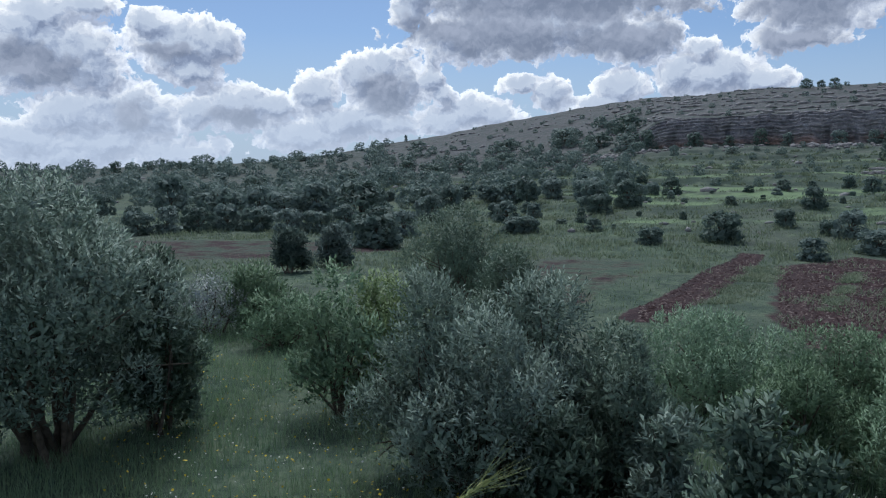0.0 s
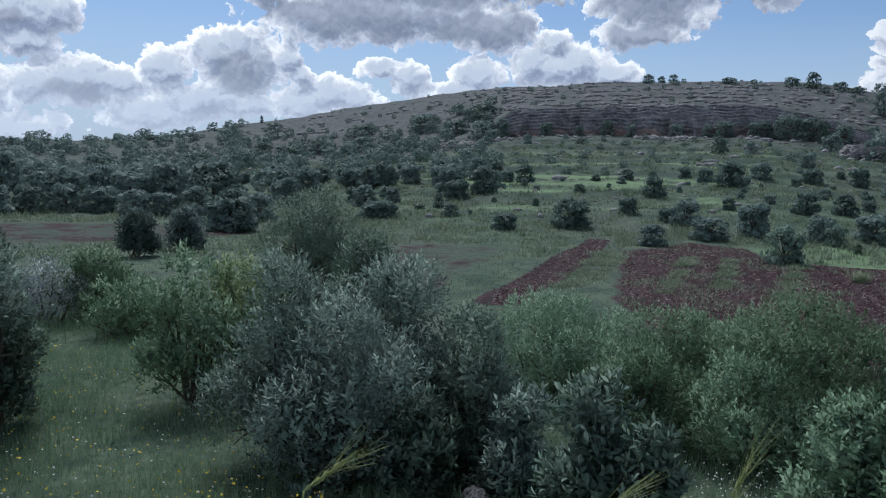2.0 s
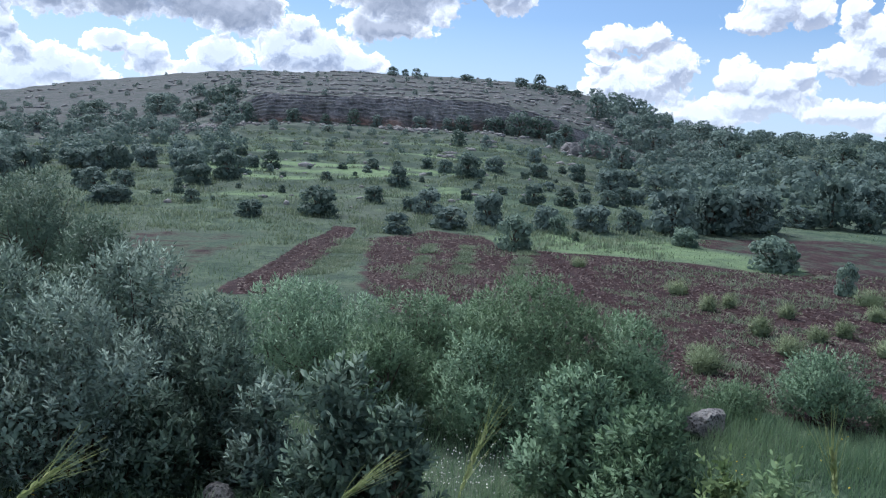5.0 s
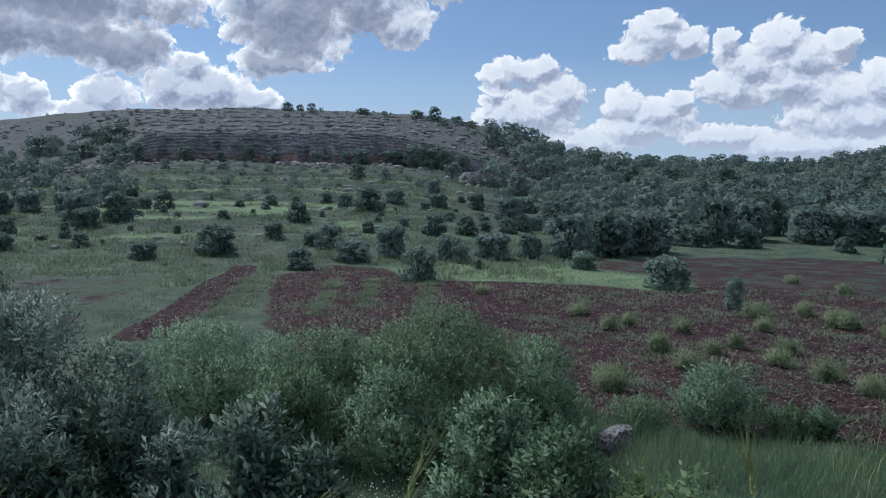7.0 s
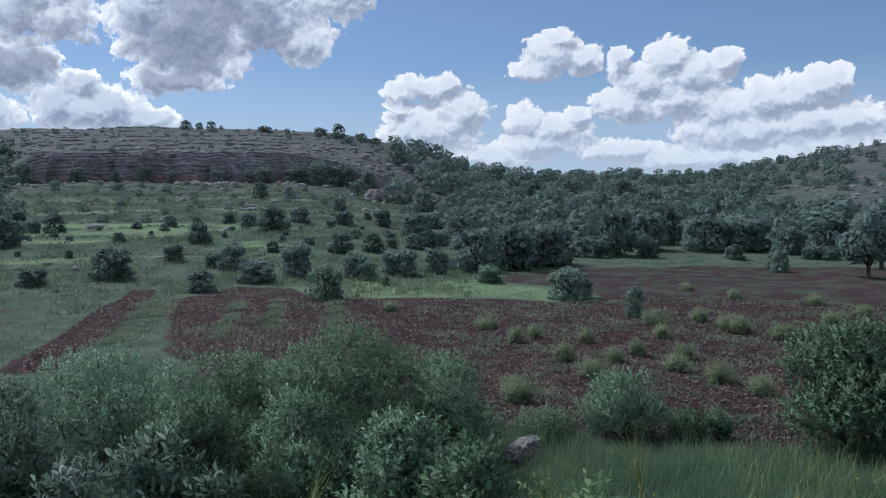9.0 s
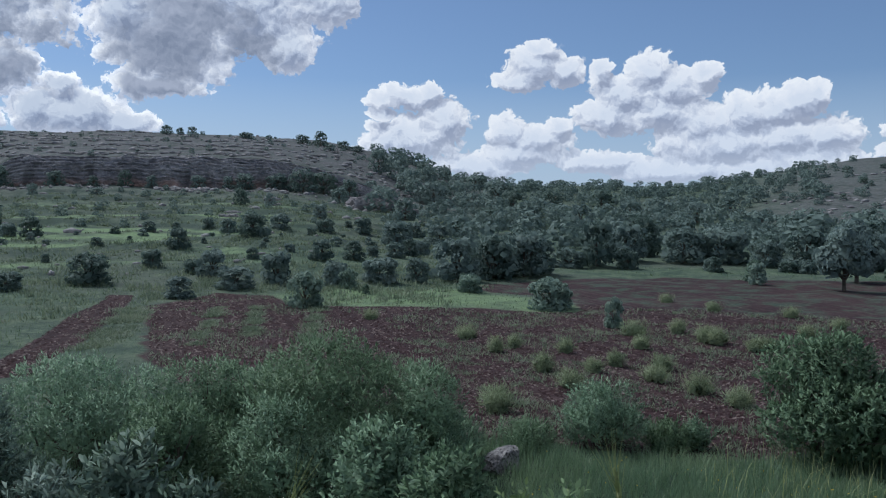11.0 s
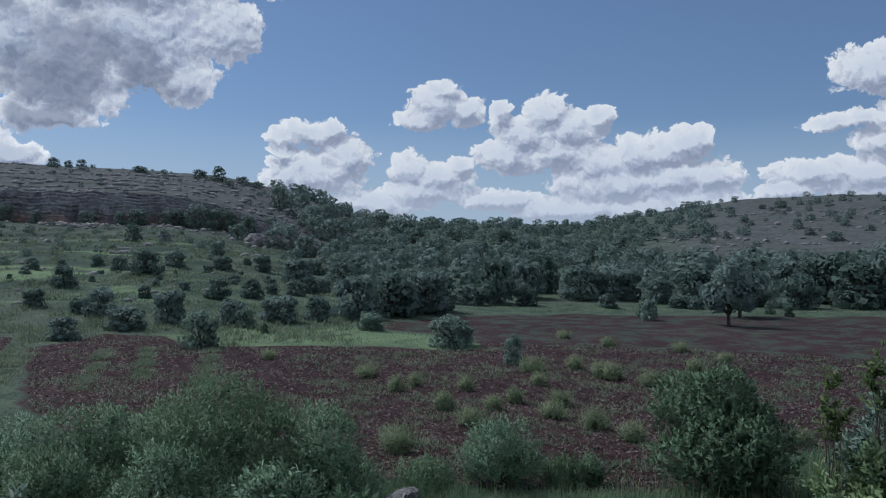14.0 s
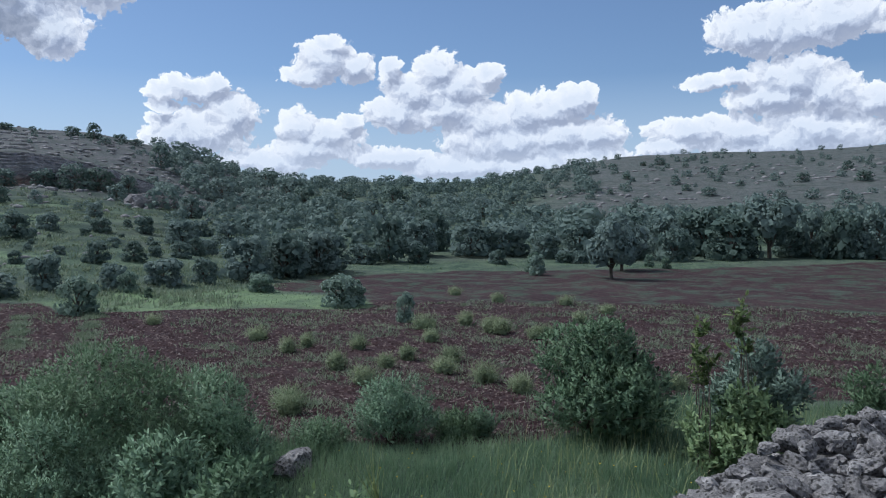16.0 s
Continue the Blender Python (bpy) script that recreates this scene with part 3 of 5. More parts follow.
def leaf_cloud(pos, along, length, width, rng, fine=False, face=None):
    """One small folded blade a leaf, its upper side turned towards face: verts and quads."""
    side = across(along, rng) if face is None else unit(np.cross(along, face))
    up = np.cross(side, along)
    L, W = length[:, None], width[:, None]
    if fine:
        v = np.stack([pos, pos + along * L * 0.30 + side * W * 0.42 + up * W * 0.12, pos + along * L * 0.68 + side * W * 0.40 + up * W * 0.10,
                      pos + along * L - up * W * 0.25, pos + along * L * 0.68 - side * W * 0.40 + up * W * 0.10,
                      pos + along * L * 0.30 - side * W * 0.42 + up * W * 0.12], 1)
        base = np.arange(len(pos))[:, None] * 6
        f = np.concatenate([base + [0, 1, 2, 3], base + [0, 3, 4, 5]])
        return v.reshape(-1, 3), f
    v = np.stack([pos, pos + along * L * 0.5 + side * W * 0.5 + up * W * 0.15, pos + along * L, pos + along * L * 0.5 - side * W * 0.5 + up * W * 0.15], 1)
    return v.reshape(-1, 3), np.arange(len(pos) * 4).reshape(-1, 4)


def tube(points, radii, sides=5):
    """A tapered limb along a bent line."""
    points, radii = np.asarray(points, float), np.asarray(radii, float)
    tang = unit(np.gradient(points, axis=0))
    ref = np.where(np.abs(tang[:, 2:3]) > 0.9, [[1.0, 0, 0]], [[0, 0, 1.0]])
    a = unit(np.cross(tang, ref))
    b = np.cross(tang, a)
    ang = np.linspace(0, 2 * np.pi, sides, endpoint=False)
    v = points[:, None] + radii[:, None, None] * (np.cos(ang)[None, :, None] * a[:, None] + np.sin(ang)[None, :, None] * b[:, None])
    return v.reshape(-1, 3), grid_faces(len(points), sides, True)


def joined(pieces):
    verts, faces, n = [], [], 0
    for v, f in pieces:
        verts.append(v)
        faces.append(f + n)
        n += len(v)
    return np.concatenate(verts), np.concatenate(faces)


def limbs(rng, lobes, stems, thick):
    """Stems from the base that bend out to the lobes, and twigs beyond."""
    out = []
    for c, r in lobes:
        foot = np.append(rng.normal(0, 0.06 + 0.03 * stems, 2), -0.08)
        for k in range(3):
            end = c + rng.normal(0, 1, 3) * r * (0.25 if k == 0 else 0.6)
            start = foot if k == 0 else foot * 0.35 + c * 0.65 + rng.normal(0, 0.1, 3) * r
            bend = start * 0.5 + end * 0.5 + rng.normal(0, 0.10, 3) * np.linalg.norm(end - start) * [1, 1, 0.3]
            s = np.linspace(0, 1, 6)[:, None]
            line = start * (1 - s) ** 2 + 2 * bend * s * (1 - s) + end * s ** 2
            w = thick if k == 0 else thick * 0.45
            out.append(tube(line, w * (1 - 0.8 * s[:, 0])))
    return joined(out)


def bush_lobes(rng, w, h, count, low=0.1):
    """Uneven lobes that fill a bush w wide and h high."""
    lobes = []
    for i in range(count):
        ang, rad = i * 2.4 + rng.uniform(-0.5, 0.5), math.sqrt((i + 0.4) / count)
        r = w * rng.uniform(0.14, 0.22)
        z = h * (low + (1 - low) * rng.uniform(0.25, 0.95) * (1 - 0.5 * rad ** 2))
        z = min(z, h - r * 0.95)
        reach = (w / 2 - r * 0.75) * rad
        lobes.append((np.array([math.cos(ang) * reach, math.sin(ang) * reach, max(z, r * 0.5)]), r))
    lobes.append((np.array([0, 0, h - w * 0.19]), w * 0.18))
    if low < 0.25:
        for i in range(6):
            ang, r = i * 1.05 + rng.uniform(-0.3, 0.3), w * rng.uniform(0.16, 0.22)
            lobes.append((np.array([math.cos(ang) * w * 0.27, math.sin(ang) * w * 0.27, min(r * 0.8 + h * rng.uniform(0.0, 0.2), h * 0.6)]), r * 0.9))
    return lobes


def leafy_crown(rng, lobes, shoots, per, leaf, wide, reach, fine):
    """Leaves on short shoots that stand out of the lobes, and some within."""
    centre = np.array([c for c, r in lobes])
    rad = np.array([r for c, r in lobes])
    pick = rng.choice(len(lobes), shoots, p=rad ** 2 / (rad ** 2).sum())
    u = unit(rng.normal(size=(shoots, 3)) + [0, 0, 0.5])
    depth = 1 - 0.35 * rng.random(shoots) ** 2.5
    root = centre[pick] + u * (rad[pick] * depth)[:, None] * [1, 1, 0.92]
    gap = np.linalg.norm(root[:, None] - centre[None], axis=2) / rad[None]
    keep = (gap.min(1) > 0.55) & (root[:, 2] > 0.03)
    root, u = root[keep], u[keep]
    go = unit(0.65 * u + [0, 0, 0.8] + rng.normal(0, 0.3, u.shape))
    n = len(root)
    s = (np.arange(per) + 0.5) / per
    size = reach * rng.uniform(0.6, 1.4, n)
    pos = root[:, None] + go[:, None] * (s[None] * size[:, None])[..., None]
    perp = unit(np.cross(np.repeat(go[:, None], per, 1), rng.normal(size=(n, per, 3))))
    open_ = np.radians(72 - 45 * s)[None, :, None] + rng.normal(0, 0.2, (n, per, 1))
    along = go[:, None] * np.cos(open_) + perp * np.sin(open_)
    length = leaf * rng.uniform(0.65, 1.25, (n, per))
    face = np.repeat(unit(u * 0.7 + [0, 0, 0.5])[:, None], per, 1) + rng.normal(0, 0.55, (n, per, 3))
    outer = leaf_cloud(pos.reshape(-1, 3), unit(along.reshape(-1, 3)), length.ravel(), length.ravel() * wide, rng, fine, face.reshape(-1, 3))
    # broader sprays of leaves deep inside close the crown
    k = max(80, shoots)
    pick = rng.choice(len(lobes), k, p=rad ** 2 / (rad ** 2).sum())
    w = unit(rng.normal(size=(k, 3)))
    mid = centre[pick] + w * (rad[pick] * rng.uniform(0.35, 0.72, k))[:, None]
    mid = mid[mid[:, 2] > 0.05]
    w = unit(mid - centre.mean(0))
    big = leaf * rng.uniform(0.9, 1.3, len(mid))
    inner = leaf_cloud(mid, unit(across(w, rng) + [0, 0, 0.3]), big, big * 0.55, rng, fine, w + rng.normal(0, 0.5, w.shape))
    flat = np.repeat(unit(u * 0.9 + [0, 0, 0.3])[:, None], per, 1) + rng.normal(0, 0.34, (n, per, 3))
    k = 6 if fine else 4
    soft = np.concatenate([np.repeat(unit(flat.reshape(-1, 3)), k, 0), np.repeat(w, k, 0)])
    return joined([outer, inner]), soft


def plant(name, label, category, woods, crown, spot, group="", turn=0.0, scale=(1, 1, 1)):
    """A plant as a thing: an empty at its base, with its stems or trunk and its crown as parts."""
    top = new(name)
    top.empty_display_size = 0.2
    tagged(top, label, category, group)
    for me in (*woods, crown):
        new(me.name.split(".")[0], me).parent = top
    z = float(height(spot[0], spot[1]))
    top.matrix_basis = pose(spot[0], spot[1], z - 0.03, 0, 0, turn) @ Matrix.Diagonal((*scale, 1))
    return top


def near_bush(name, label, x, y, w, h, seed, mat, shoots=1300, per=9, leaf=0.06, wide=0.34, reach=0.16, lobes=9, low=0.1, fine=False, thick=0.03):
    rng = np.random.default_rng(seed)
    parts = bush_lobes(rng, w, h - 0.5 * reach, lobes, low)
    woods = [mesh_from("stem", *limbs(rng, [p], 3, thick), BARK, True) for p in parts[:lobes]]
    leaves, soft = leafy_crown(rng, parts, shoots, per, leaf, wide, reach, fine)
    crown = mesh_from("crown", *leaves, mat, normals=soft)
    return plant(name, label, "bush", woods, crown, (x, y))


def far_crown(rng, kind, count, size):
    """A crown one metre high and wide, of many small clumps of leaf."""
    base, core = (0.53, 0.34) if kind == "tree" else (0.42, 0.38)
    lobes = [(np.array([0, 0, base]), core)]
    for i in range(11):
        tilt, ang = math.asin(rng.uniform(-0.8 if kind == "tree" else 0.0, 0.95)), i * 2.4 + rng.uniform(-0.3, 0.3)
        out = rng.uniform(0.25, 0.33)
        lobes.append((np.array([math.cos(ang) * math.cos(tilt) * out, math.sin(ang) * math.cos(tilt) * out, base + math.sin(tilt) * out * 1.1]), rng.uniform(0.12, 0.2)))
    if kind != "tree":
        # a skirt of foliage down to the ground
        for i in range(8):
            ang, out = i * 0.785 + rng.uniform(-0.3, 0.3), rng.uniform(0.26, 0.34)
            lobes.append((np.array([math.cos(ang) * out, math.sin(ang) * out, rng.uniform(0.10, 0.24)]), rng.uniform(0.15, 0.2)))
    c, r = np.array([l[0] for l in lobes]), np.array([l[1] for l in lobes])
    pick = rng.choice(len(lobes), count, p=r ** 2 / (r ** 2).sum())
    u = unit(rng.normal(size=(count, 3)) + [0, 0, 0.25])
    pos = c[pick] + u * (r[pick] * (1 - 0.3 * rng.random(count) ** 2))[:, None]
    gap = np.linalg.norm(pos[:, None] - c[None], axis=2) / r[None]
    keep = (gap.min(1) > 0.6) & (pos[:, 2] > 0.02)
    pos, u = pos[keep], u[keep]
    along = unit(across(u, rng) + u * 0.25)
    length = size * rng.uniform(0.6, 1.3, len(pos))
    face = u + rng.normal(0, 0.33, u.shape) + [0, 0, 0.15]
    outer = leaf_cloud(pos - along * length[:, None] * 0.4, along, length, length * 0.7, rng, False, face)
    k = count // 6
    pick = rng.choice(len(lobes), k)
    w = unit(rng.normal(size=(k, 3)))
    mid = c[pick] + w * (r[pick] * rng.uniform(0.5, 0.8, k))[:, None]
    big = rng.uniform(0.10, 0.18, k)
    soft = np.concatenate([np.repeat(unit(0.75 * u + 0.4 * unit(pos - [0, 0, 0.35]) + [0, 0, 0.45] + rng.normal(0, 0.16, u.shape)), 4, 0), np.repeat(unit(w + [0, 0, 0.4]), 4, 0)])
    return lobes, joined([outer, leaf_cloud(mid, across(w, rng), big, big, rng, False, w)]), soft


FAR = {"shrub": [], "tree": [], "pale": [], "far": []}
for kind in FAR:
    for seed in range(6):
        rng = np.random.default_rng(100 + seed + (50 if kind == "tree" else 0))
        lobes, crown, soft = far_crown(rng, kind, *((620, 0.085) if kind == "far" else (1700, 0.055)))
        wood = joined([tube([(0, 0, -0.1), (0.01, 0.02, 0.2), (0.0, 0.0, 0.5)], [0.035, 0.028, 0.012])] +
                      [tube([(0, 0.01, 0.15), (c * [0.5, 0.5, 0.7]), c], [0.018, 0.012, 0.005], 4) for c, r in lobes[:6]])
        FAR[kind].append((mesh_from("trunk", *wood, BARK, True), mesh_from("crown", *crown, LEAF_PALE if kind == "pale" else LEAF_FAR, normals=soft)))


def far_plant(kind, x, y, w, h, label, name, group="", seed=0):
    wood, crown = FAR[kind][seed % 6]
    return plant(name, label, "tree" if kind == "tree" else "bush", (wood,), crown, (x, y), group, seed * 67.0, (w, w, h))


def grass_blades(name, label, count, spots, tall, wide, mat, seed, lean=0.5, bend=0.5, plain=False):
    """Many grass blades as one thing; spots(n, rng) gives their places, tall(x, y) their height."""
    rng = np.random.default_rng(seed)
    x, y = spots(count, rng)
    h = tall(x, y) * rng.uniform(0.45, 1.25, len(x))
    root = np.stack([x, y, height(x, y) - 0.02], 1)
    ang = rng.uniform(0, 2 * np.pi, len(x))
    tip = np.stack([np.cos(ang), np.sin(ang), np.zeros_like(ang)], 1)
    side = np.stack([-np.sin(ang), np.cos(ang), np.zeros_like(ang)], 1)
    l = (rng.random(len(x)) * lean)[:, None]
    up = np.array([[0, 0, 1.0]])
    H, W = h[:, None], (wide * rng.uniform(0.6, 1.4, len(x)) * (0.6 + 0.05 * np.hypot(x, y)))[:, None]
    mid = root + up * H * 0.55 + tip * H * l * 0.35
    top = root + up * H * (1 - 0.3 * bend * l) + tip * H * l
    if plain:
        v = np.stack([root - side * W, root + side * W, top], 1)
        f = np.arange(len(x) * 3).reshape(-1, 3)
    else:
        v = np.stack([root - side * W, root + side * W, mid - side * W * 0.8, mid + side * W * 0.8, top - side * W * 0.12, top + side * W * 0.12], 1)
        base = np.arange(len(x))[:, None] * 6
        f = np.concatenate([base + [0, 1, 3, 2], base + [2, 3, 5, 4]])
    return tagged(new(name, mesh_from(name, v.reshape(-1, 3), f, mat)), label, "grass", kind="stuff")
# ---------------------------------------------------------------- bushes close by
near_bush("oak_bush", "large dense grey-green bush beside the grassy clearing", -4.56, 8.90, 3.13, 3.34, 1, LEAF_NEAR, shoots=6760, per=9, leaf=0.07, lobes=20, low=0.1, thick=0.05)
near_bush("oak_bush", "leafy grey-green bush leaning over the clearing", -3.65, 9.95, 1.13, 2.35, 2, LEAF_NEAR, shoots=2080, per=8, leaf=0.07)
near_bush("silvery_shrub", "low silvery blue-grey shrub at the clearing's end", -4.79, 15.79, 1.76, 1.26, 3, LEAF_BLUE, shoots=900, per=7, leaf=0.06, wide=0.2)
near_bush("hedge_bush", "green bush at the end of the clearing", -4.06, 16.51, 1.81, 1.36, 4, LEAF_FRESH, shoots=900, per=7, leaf=0.09)
near_bush("hedge_bush", "green bush at the end of the clearing", -3.00, 14.70, 1.60, 1.00, 5, LEAF_FRESH, shoots=700, per=7, leaf=0.08)
near_bush("valley_bush", "dark green upright bush by the valley field", -5.08, 26.52, 1.34, 1.53, 6, LEAF_FAR, shoots=900, per=6, leaf=0.13)
near_bush("valley_bush", "dark green bush by the valley field", -3.97, 28.73, 1.28, 1.48, 7, LEAF_FAR, shoots=800, per=6, leaf=0.13)
near_bush("young_tree_bush", "thin yellow-green bush with bare lower stems", -1.40, 10.60, 1.50, 2.15, 8, LEAF_FRESH, shoots=900, per=7, leaf=0.08, low=0.12)
near_bush("young_tree_bush", "thin yellow-green bush behind the grey-green thicket", -0.75, 11.30, 1.40, 1.85, 9, LEAF_OLIVE, shoots=800, per=7, leaf=0.08, low=0.2)
near_bush("tall_bush", "tall soft green bush standing behind the thicket", 0.33, 18.00, 2.63, 2.66, 10, LEAF_NEAR, shoots=3060, per=7, leaf=0.065, lobes=12)
near_bush("tall_bush", "rounded soft green bush behind the thicket", 1.25, 14.45, 1.86, 1.94, 11, LEAF_NEAR, shoots=2340, per=7, leaf=0.065)
near_bush("thicket_bush", "grey-green bush of long upright leafy shoots", -0.17, 8.30, 1.54, 2.22, 12, LEAF_NEAR, shoots=2000, per=10, leaf=0.055, wide=0.36, reach=0.2, lobes=14, fine=True)
near_bush("thicket_bush", "grey-green bush of long upright leafy shoots", 1.08, 8.53, 1.77, 2.12, 13, LEAF_NEAR, shoots=2000, per=10, leaf=0.055, wide=0.36, reach=0.2, lobes=14, fine=True)
near_bush("thicket_bush", "dense grey-green bush in the thicket's shade", 0.40, 7.39, 1.74, 1.97, 14, LEAF_NEAR, shoots=2000, per=10, leaf=0.056, wide=0.34, reach=0.18, lobes=13, fine=True)
near_bush("thicket_bush", "dense grey-green bush in the thicket's shade", 1.72, 7.81, 1.54, 1.75, 15, LEAF_NEAR, shoots=1800, per=10, leaf=0.056, wide=0.34, reach=0.18, lobes=12, fine=True)
near_bush("green_bush", "rounded fresh green bush before the red field", 3.68, 10.37, 2.27, 1.42, 16, LEAF_FRESH, shoots=2550, per=9, leaf=0.052, reach=0.13, lobes=10)
near_bush("green_bush", "low green bush before the red field", 5.18, 9.93, 1.75, 1.33, 17, LEAF_FRESH, shoots=1700, per=9, leaf=0.052, reach=0.13)
near_bush("green_bush", "green bush before the red field", 5.54, 9.03, 1.43, 1.42, 18, LEAF_FRESH, shoots=1530, per=9, leaf=0.052, reach=0.13)
near_bush("green_bush", "broad domed green bush before the red field", 6.11, 8.29, 2.78, 1.79, 19, LEAF_FRESH, shoots=3910, per=9, leaf=0.052, reach=0.13, lobes=13)
near_bush("green_bush", "broad green bush beside the ploughed field", 6.58, 7.27, 1.67, 1.49, 20, LEAF_FRESH, shoots=2210, per=9, leaf=0.052, reach=0.13)
near_bush("green_bush", "low green bush in front of the red field", 3.85, 8.47, 1.52, 1.16, 21, LEAF_FRESH, shoots=1700, per=9, leaf=0.052, reach=0.13, lobes=9)
near_bush("green_bush", "low green bush in front of the red field", 4.83, 7.59, 1.66, 1.21, 22, LEAF_FRESH, shoots=1870, per=9, leaf=0.052, reach=0.13, lobes=9)
near_bush("front_bush", "small bush of broad pale green leaves", 2.10, 5.19, 0.80, 1.33, 23, LEAF_NEAR, shoots=620, per=10, leaf=0.075, wide=0.42, reach=0.16, lobes=8, fine=True)
near_bush("front_bush", "small bush of broad pale green leaves", 2.26, 4.68, 0.44, 1.00, 24, LEAF_NEAR, shoots=360, per=10, leaf=0.07, wide=0.42, reach=0.14, lobes=6, fine=True)
near_bush("front_bush", "low bush of broad leaves over a stone", 1.80, 6.95, 0.45, 0.50, 25, LEAF_NEAR, shoots=260, per=10, leaf=0.07, wide=0.42, reach=0.14, lobes=5, fine=True)
near_bush("front_bush", "grey-green bush before the thicket", 1.05, 7.12, 0.97, 1.09, 26, LEAF_NEAR, shoots=800, per=10, leaf=0.075, wide=0.36, reach=0.16, lobes=8, fine=True)
near_bush("front_bush", "grey-green bush before the thicket", 2.03, 6.70, 0.80, 1.16, 27, LEAF_NEAR, shoots=600, per=10, leaf=0.075, wide=0.36, reach=0.16, lobes=7, fine=True)
near_bush("front_bush", "bright broad-leaved bush on the grassy bank", 4.38, 5.46, 1.20, 1.37, 28, LEAF_FRESH, shoots=1100, per=10, leaf=0.062, wide=0.42, reach=0.16, lobes=9, fine=True)
near_bush("front_bush", "bright broad-leaved bush on the grassy bank", 4.04, 4.16, 0.91, 1.20, 29, LEAF_FRESH, shoots=950, per=10, leaf=0.06, wide=0.42, reach=0.15, lobes=8, fine=True)
near_bush("sprouting_bush", "small bush with bright yellow-green new leaves", 3.59, 3.03, 0.27, 0.82, 30, LEAF_OLIVE, shoots=150, per=9, leaf=0.055, wide=0.45, reach=0.16, lobes=4, fine=True)
near_bush("sprouting_bush", "small bush with bright yellow-green new leaves", 3.75, 2.83, 0.37, 0.85, 31, LEAF_OLIVE, shoots=180, per=9, leaf=0.055, wide=0.45, reach=0.16, lobes=4, fine=True)
near_bush("grey_bush", "round dull grey-green bush at the field's edge", 9.34, 6.54, 1.30, 0.95, 32, LEAF_FRESH, shoots=1500, per=9, leaf=0.05, lobes=10)
near_bush("low_bush", "low green bush at the field's edge", 10.00, 5.89, 0.66, 0.43, 33, LEAF_FRESH, shoots=350, per=9, leaf=0.06, lobes=5)
near_bush("low_bush", "low green bush at the field's edge", 10.36, 5.64, 0.38, 0.46, 34, LEAF_FRESH, shoots=200, per=9, leaf=0.06, lobes=4)
near_bush("low_bush", "low dark bush at the field's edge", 8.36, 7.14, 0.94, 0.40, 35, LEAF_FRESH, shoots=500, per=8, leaf=0.05, lobes=6)
near_bush("round_bush", "big round bush of glossy green leaves on the meadow", 11.17, 4.11, 2.03, 1.74, 36, LEAF_FRESH, shoots=2300, per=10, leaf=0.07, wide=0.4, lobes=13, fine=True)
near_bush("round_bush", "dark round bush beside the stone wall", 11.43, 1.99, 1.32, 1.56, 37, LEAF_NEAR, shoots=1200, per=9, leaf=0.075, wide=0.42, lobes=9, fine=True)
near_bush("wall_bush", "bright green bush growing against the stone wall", 10.03, 1.85, 1.34, 1.21, 38, LEAF_OLIVE, shoots=900, per=9, leaf=0.075, wide=0.5, lobes=9, fine=True)
near_bush("sapling", "thin sapling with bright young leaves", 9.92, 2.35, 0.25, 1.96, 39, LEAF_OLIVE, shoots=34, per=6, leaf=0.085, wide=0.5, lobes=3, low=0.5, fine=True, thick=0.015)
near_bush("sapling", "thin sapling with bright young leaves", 10.22, 1.94, 0.21, 2.19, 40, LEAF_OLIVE, shoots=20, per=6, leaf=0.085, wide=0.5, lobes=3, low=0.6, fine=True, thick=0.015)
near_bush("low_bush", "low green bush among tall grass", 13.48, 0.67, 0.86, 1.08, 41, LEAF_FRESH, shoots=400, per=9, leaf=0.08, lobes=5)

# ---------------------------------------------------------------- single bushes and trees of the fields and hillsides
LABELS = {"shrub": "dark green rounded evergreen bush on the hillside", "tree": "small dark green tree with a spreading crown",
          "pale": "fresh green bush at the margin of the red field"}
TAKEN = []


def stand(kind, x, y, w, h):
    """One bush or tree of the fields and hillsides: its place, width and height."""
    a, d = math.degrees(math.atan2(x, y)), math.hypot(x, y)
    if 12 < a < 40 and -2.5 < d - float(MID_D(a)) < 5:      # at the foot of the crag, clear of its face
        x, y = x * (float(MID_D(a)) - 2.4) / d, y * (float(MID_D(a)) - 2.4) / d
    TAKEN.append((x, y))
    label = LABELS[kind]
    if kind == "shrub" and math.hypot(x, y) > 130:
        label = "dark rounded bush high on the stony hill"
    shape = "far" if kind == "shrub" and math.hypot(x, y) > 85 else kind
    far_plant(shape, x, y, w, h, label, "hill_tree" if kind == "tree" else "hill_bush", "bushes of the hillsides", len(TAKEN))


stand("shrub", 34.2, 108.9, 2.7, 2.2)
stand("shrub", -5.1, 160.6, 4.5, 2.3)
stand("shrub", 10.7, 135.0, 4.0, 2.3)
stand("shrub", 19.8, 130.2, 5.4, 3.2)
stand("shrub", 26.5, 125.8, 2.7, 2.8)
stand("shrub", 25.7, 111.6, 4.8, 2.8)
stand("shrub", 27.9, 110.0, 3.2, 3.2)
stand("shrub", -5.8, 132.2, 3.2, 1.9)
stand("shrub", -2.6, 126.4, 3.4, 2.0)
stand("shrub", 0.4, 98.4, 1.8, 1.6)
stand("shrub", -5.2, 77.3, 1.5, 1.2)
stand("shrub", -3.6, 75.3, 1.4, 1.1)
stand("shrub", -0.8, 72.4, 2.3, 1.3)
stand("shrub", 1.7, 67.0, 1.7, 1.5)
stand("shrub", 4.3, 65.6, 2.7, 1.7)
stand("shrub", 6.1, 64.7, 2.1, 1.7)
stand("shrub", 10.0, 75.2, 2.2, 1.8)
stand("shrub", 13.0, 75.1, 1.7, 1.4)
stand("shrub", 13.6, 91.2, 2.4, 1.7)
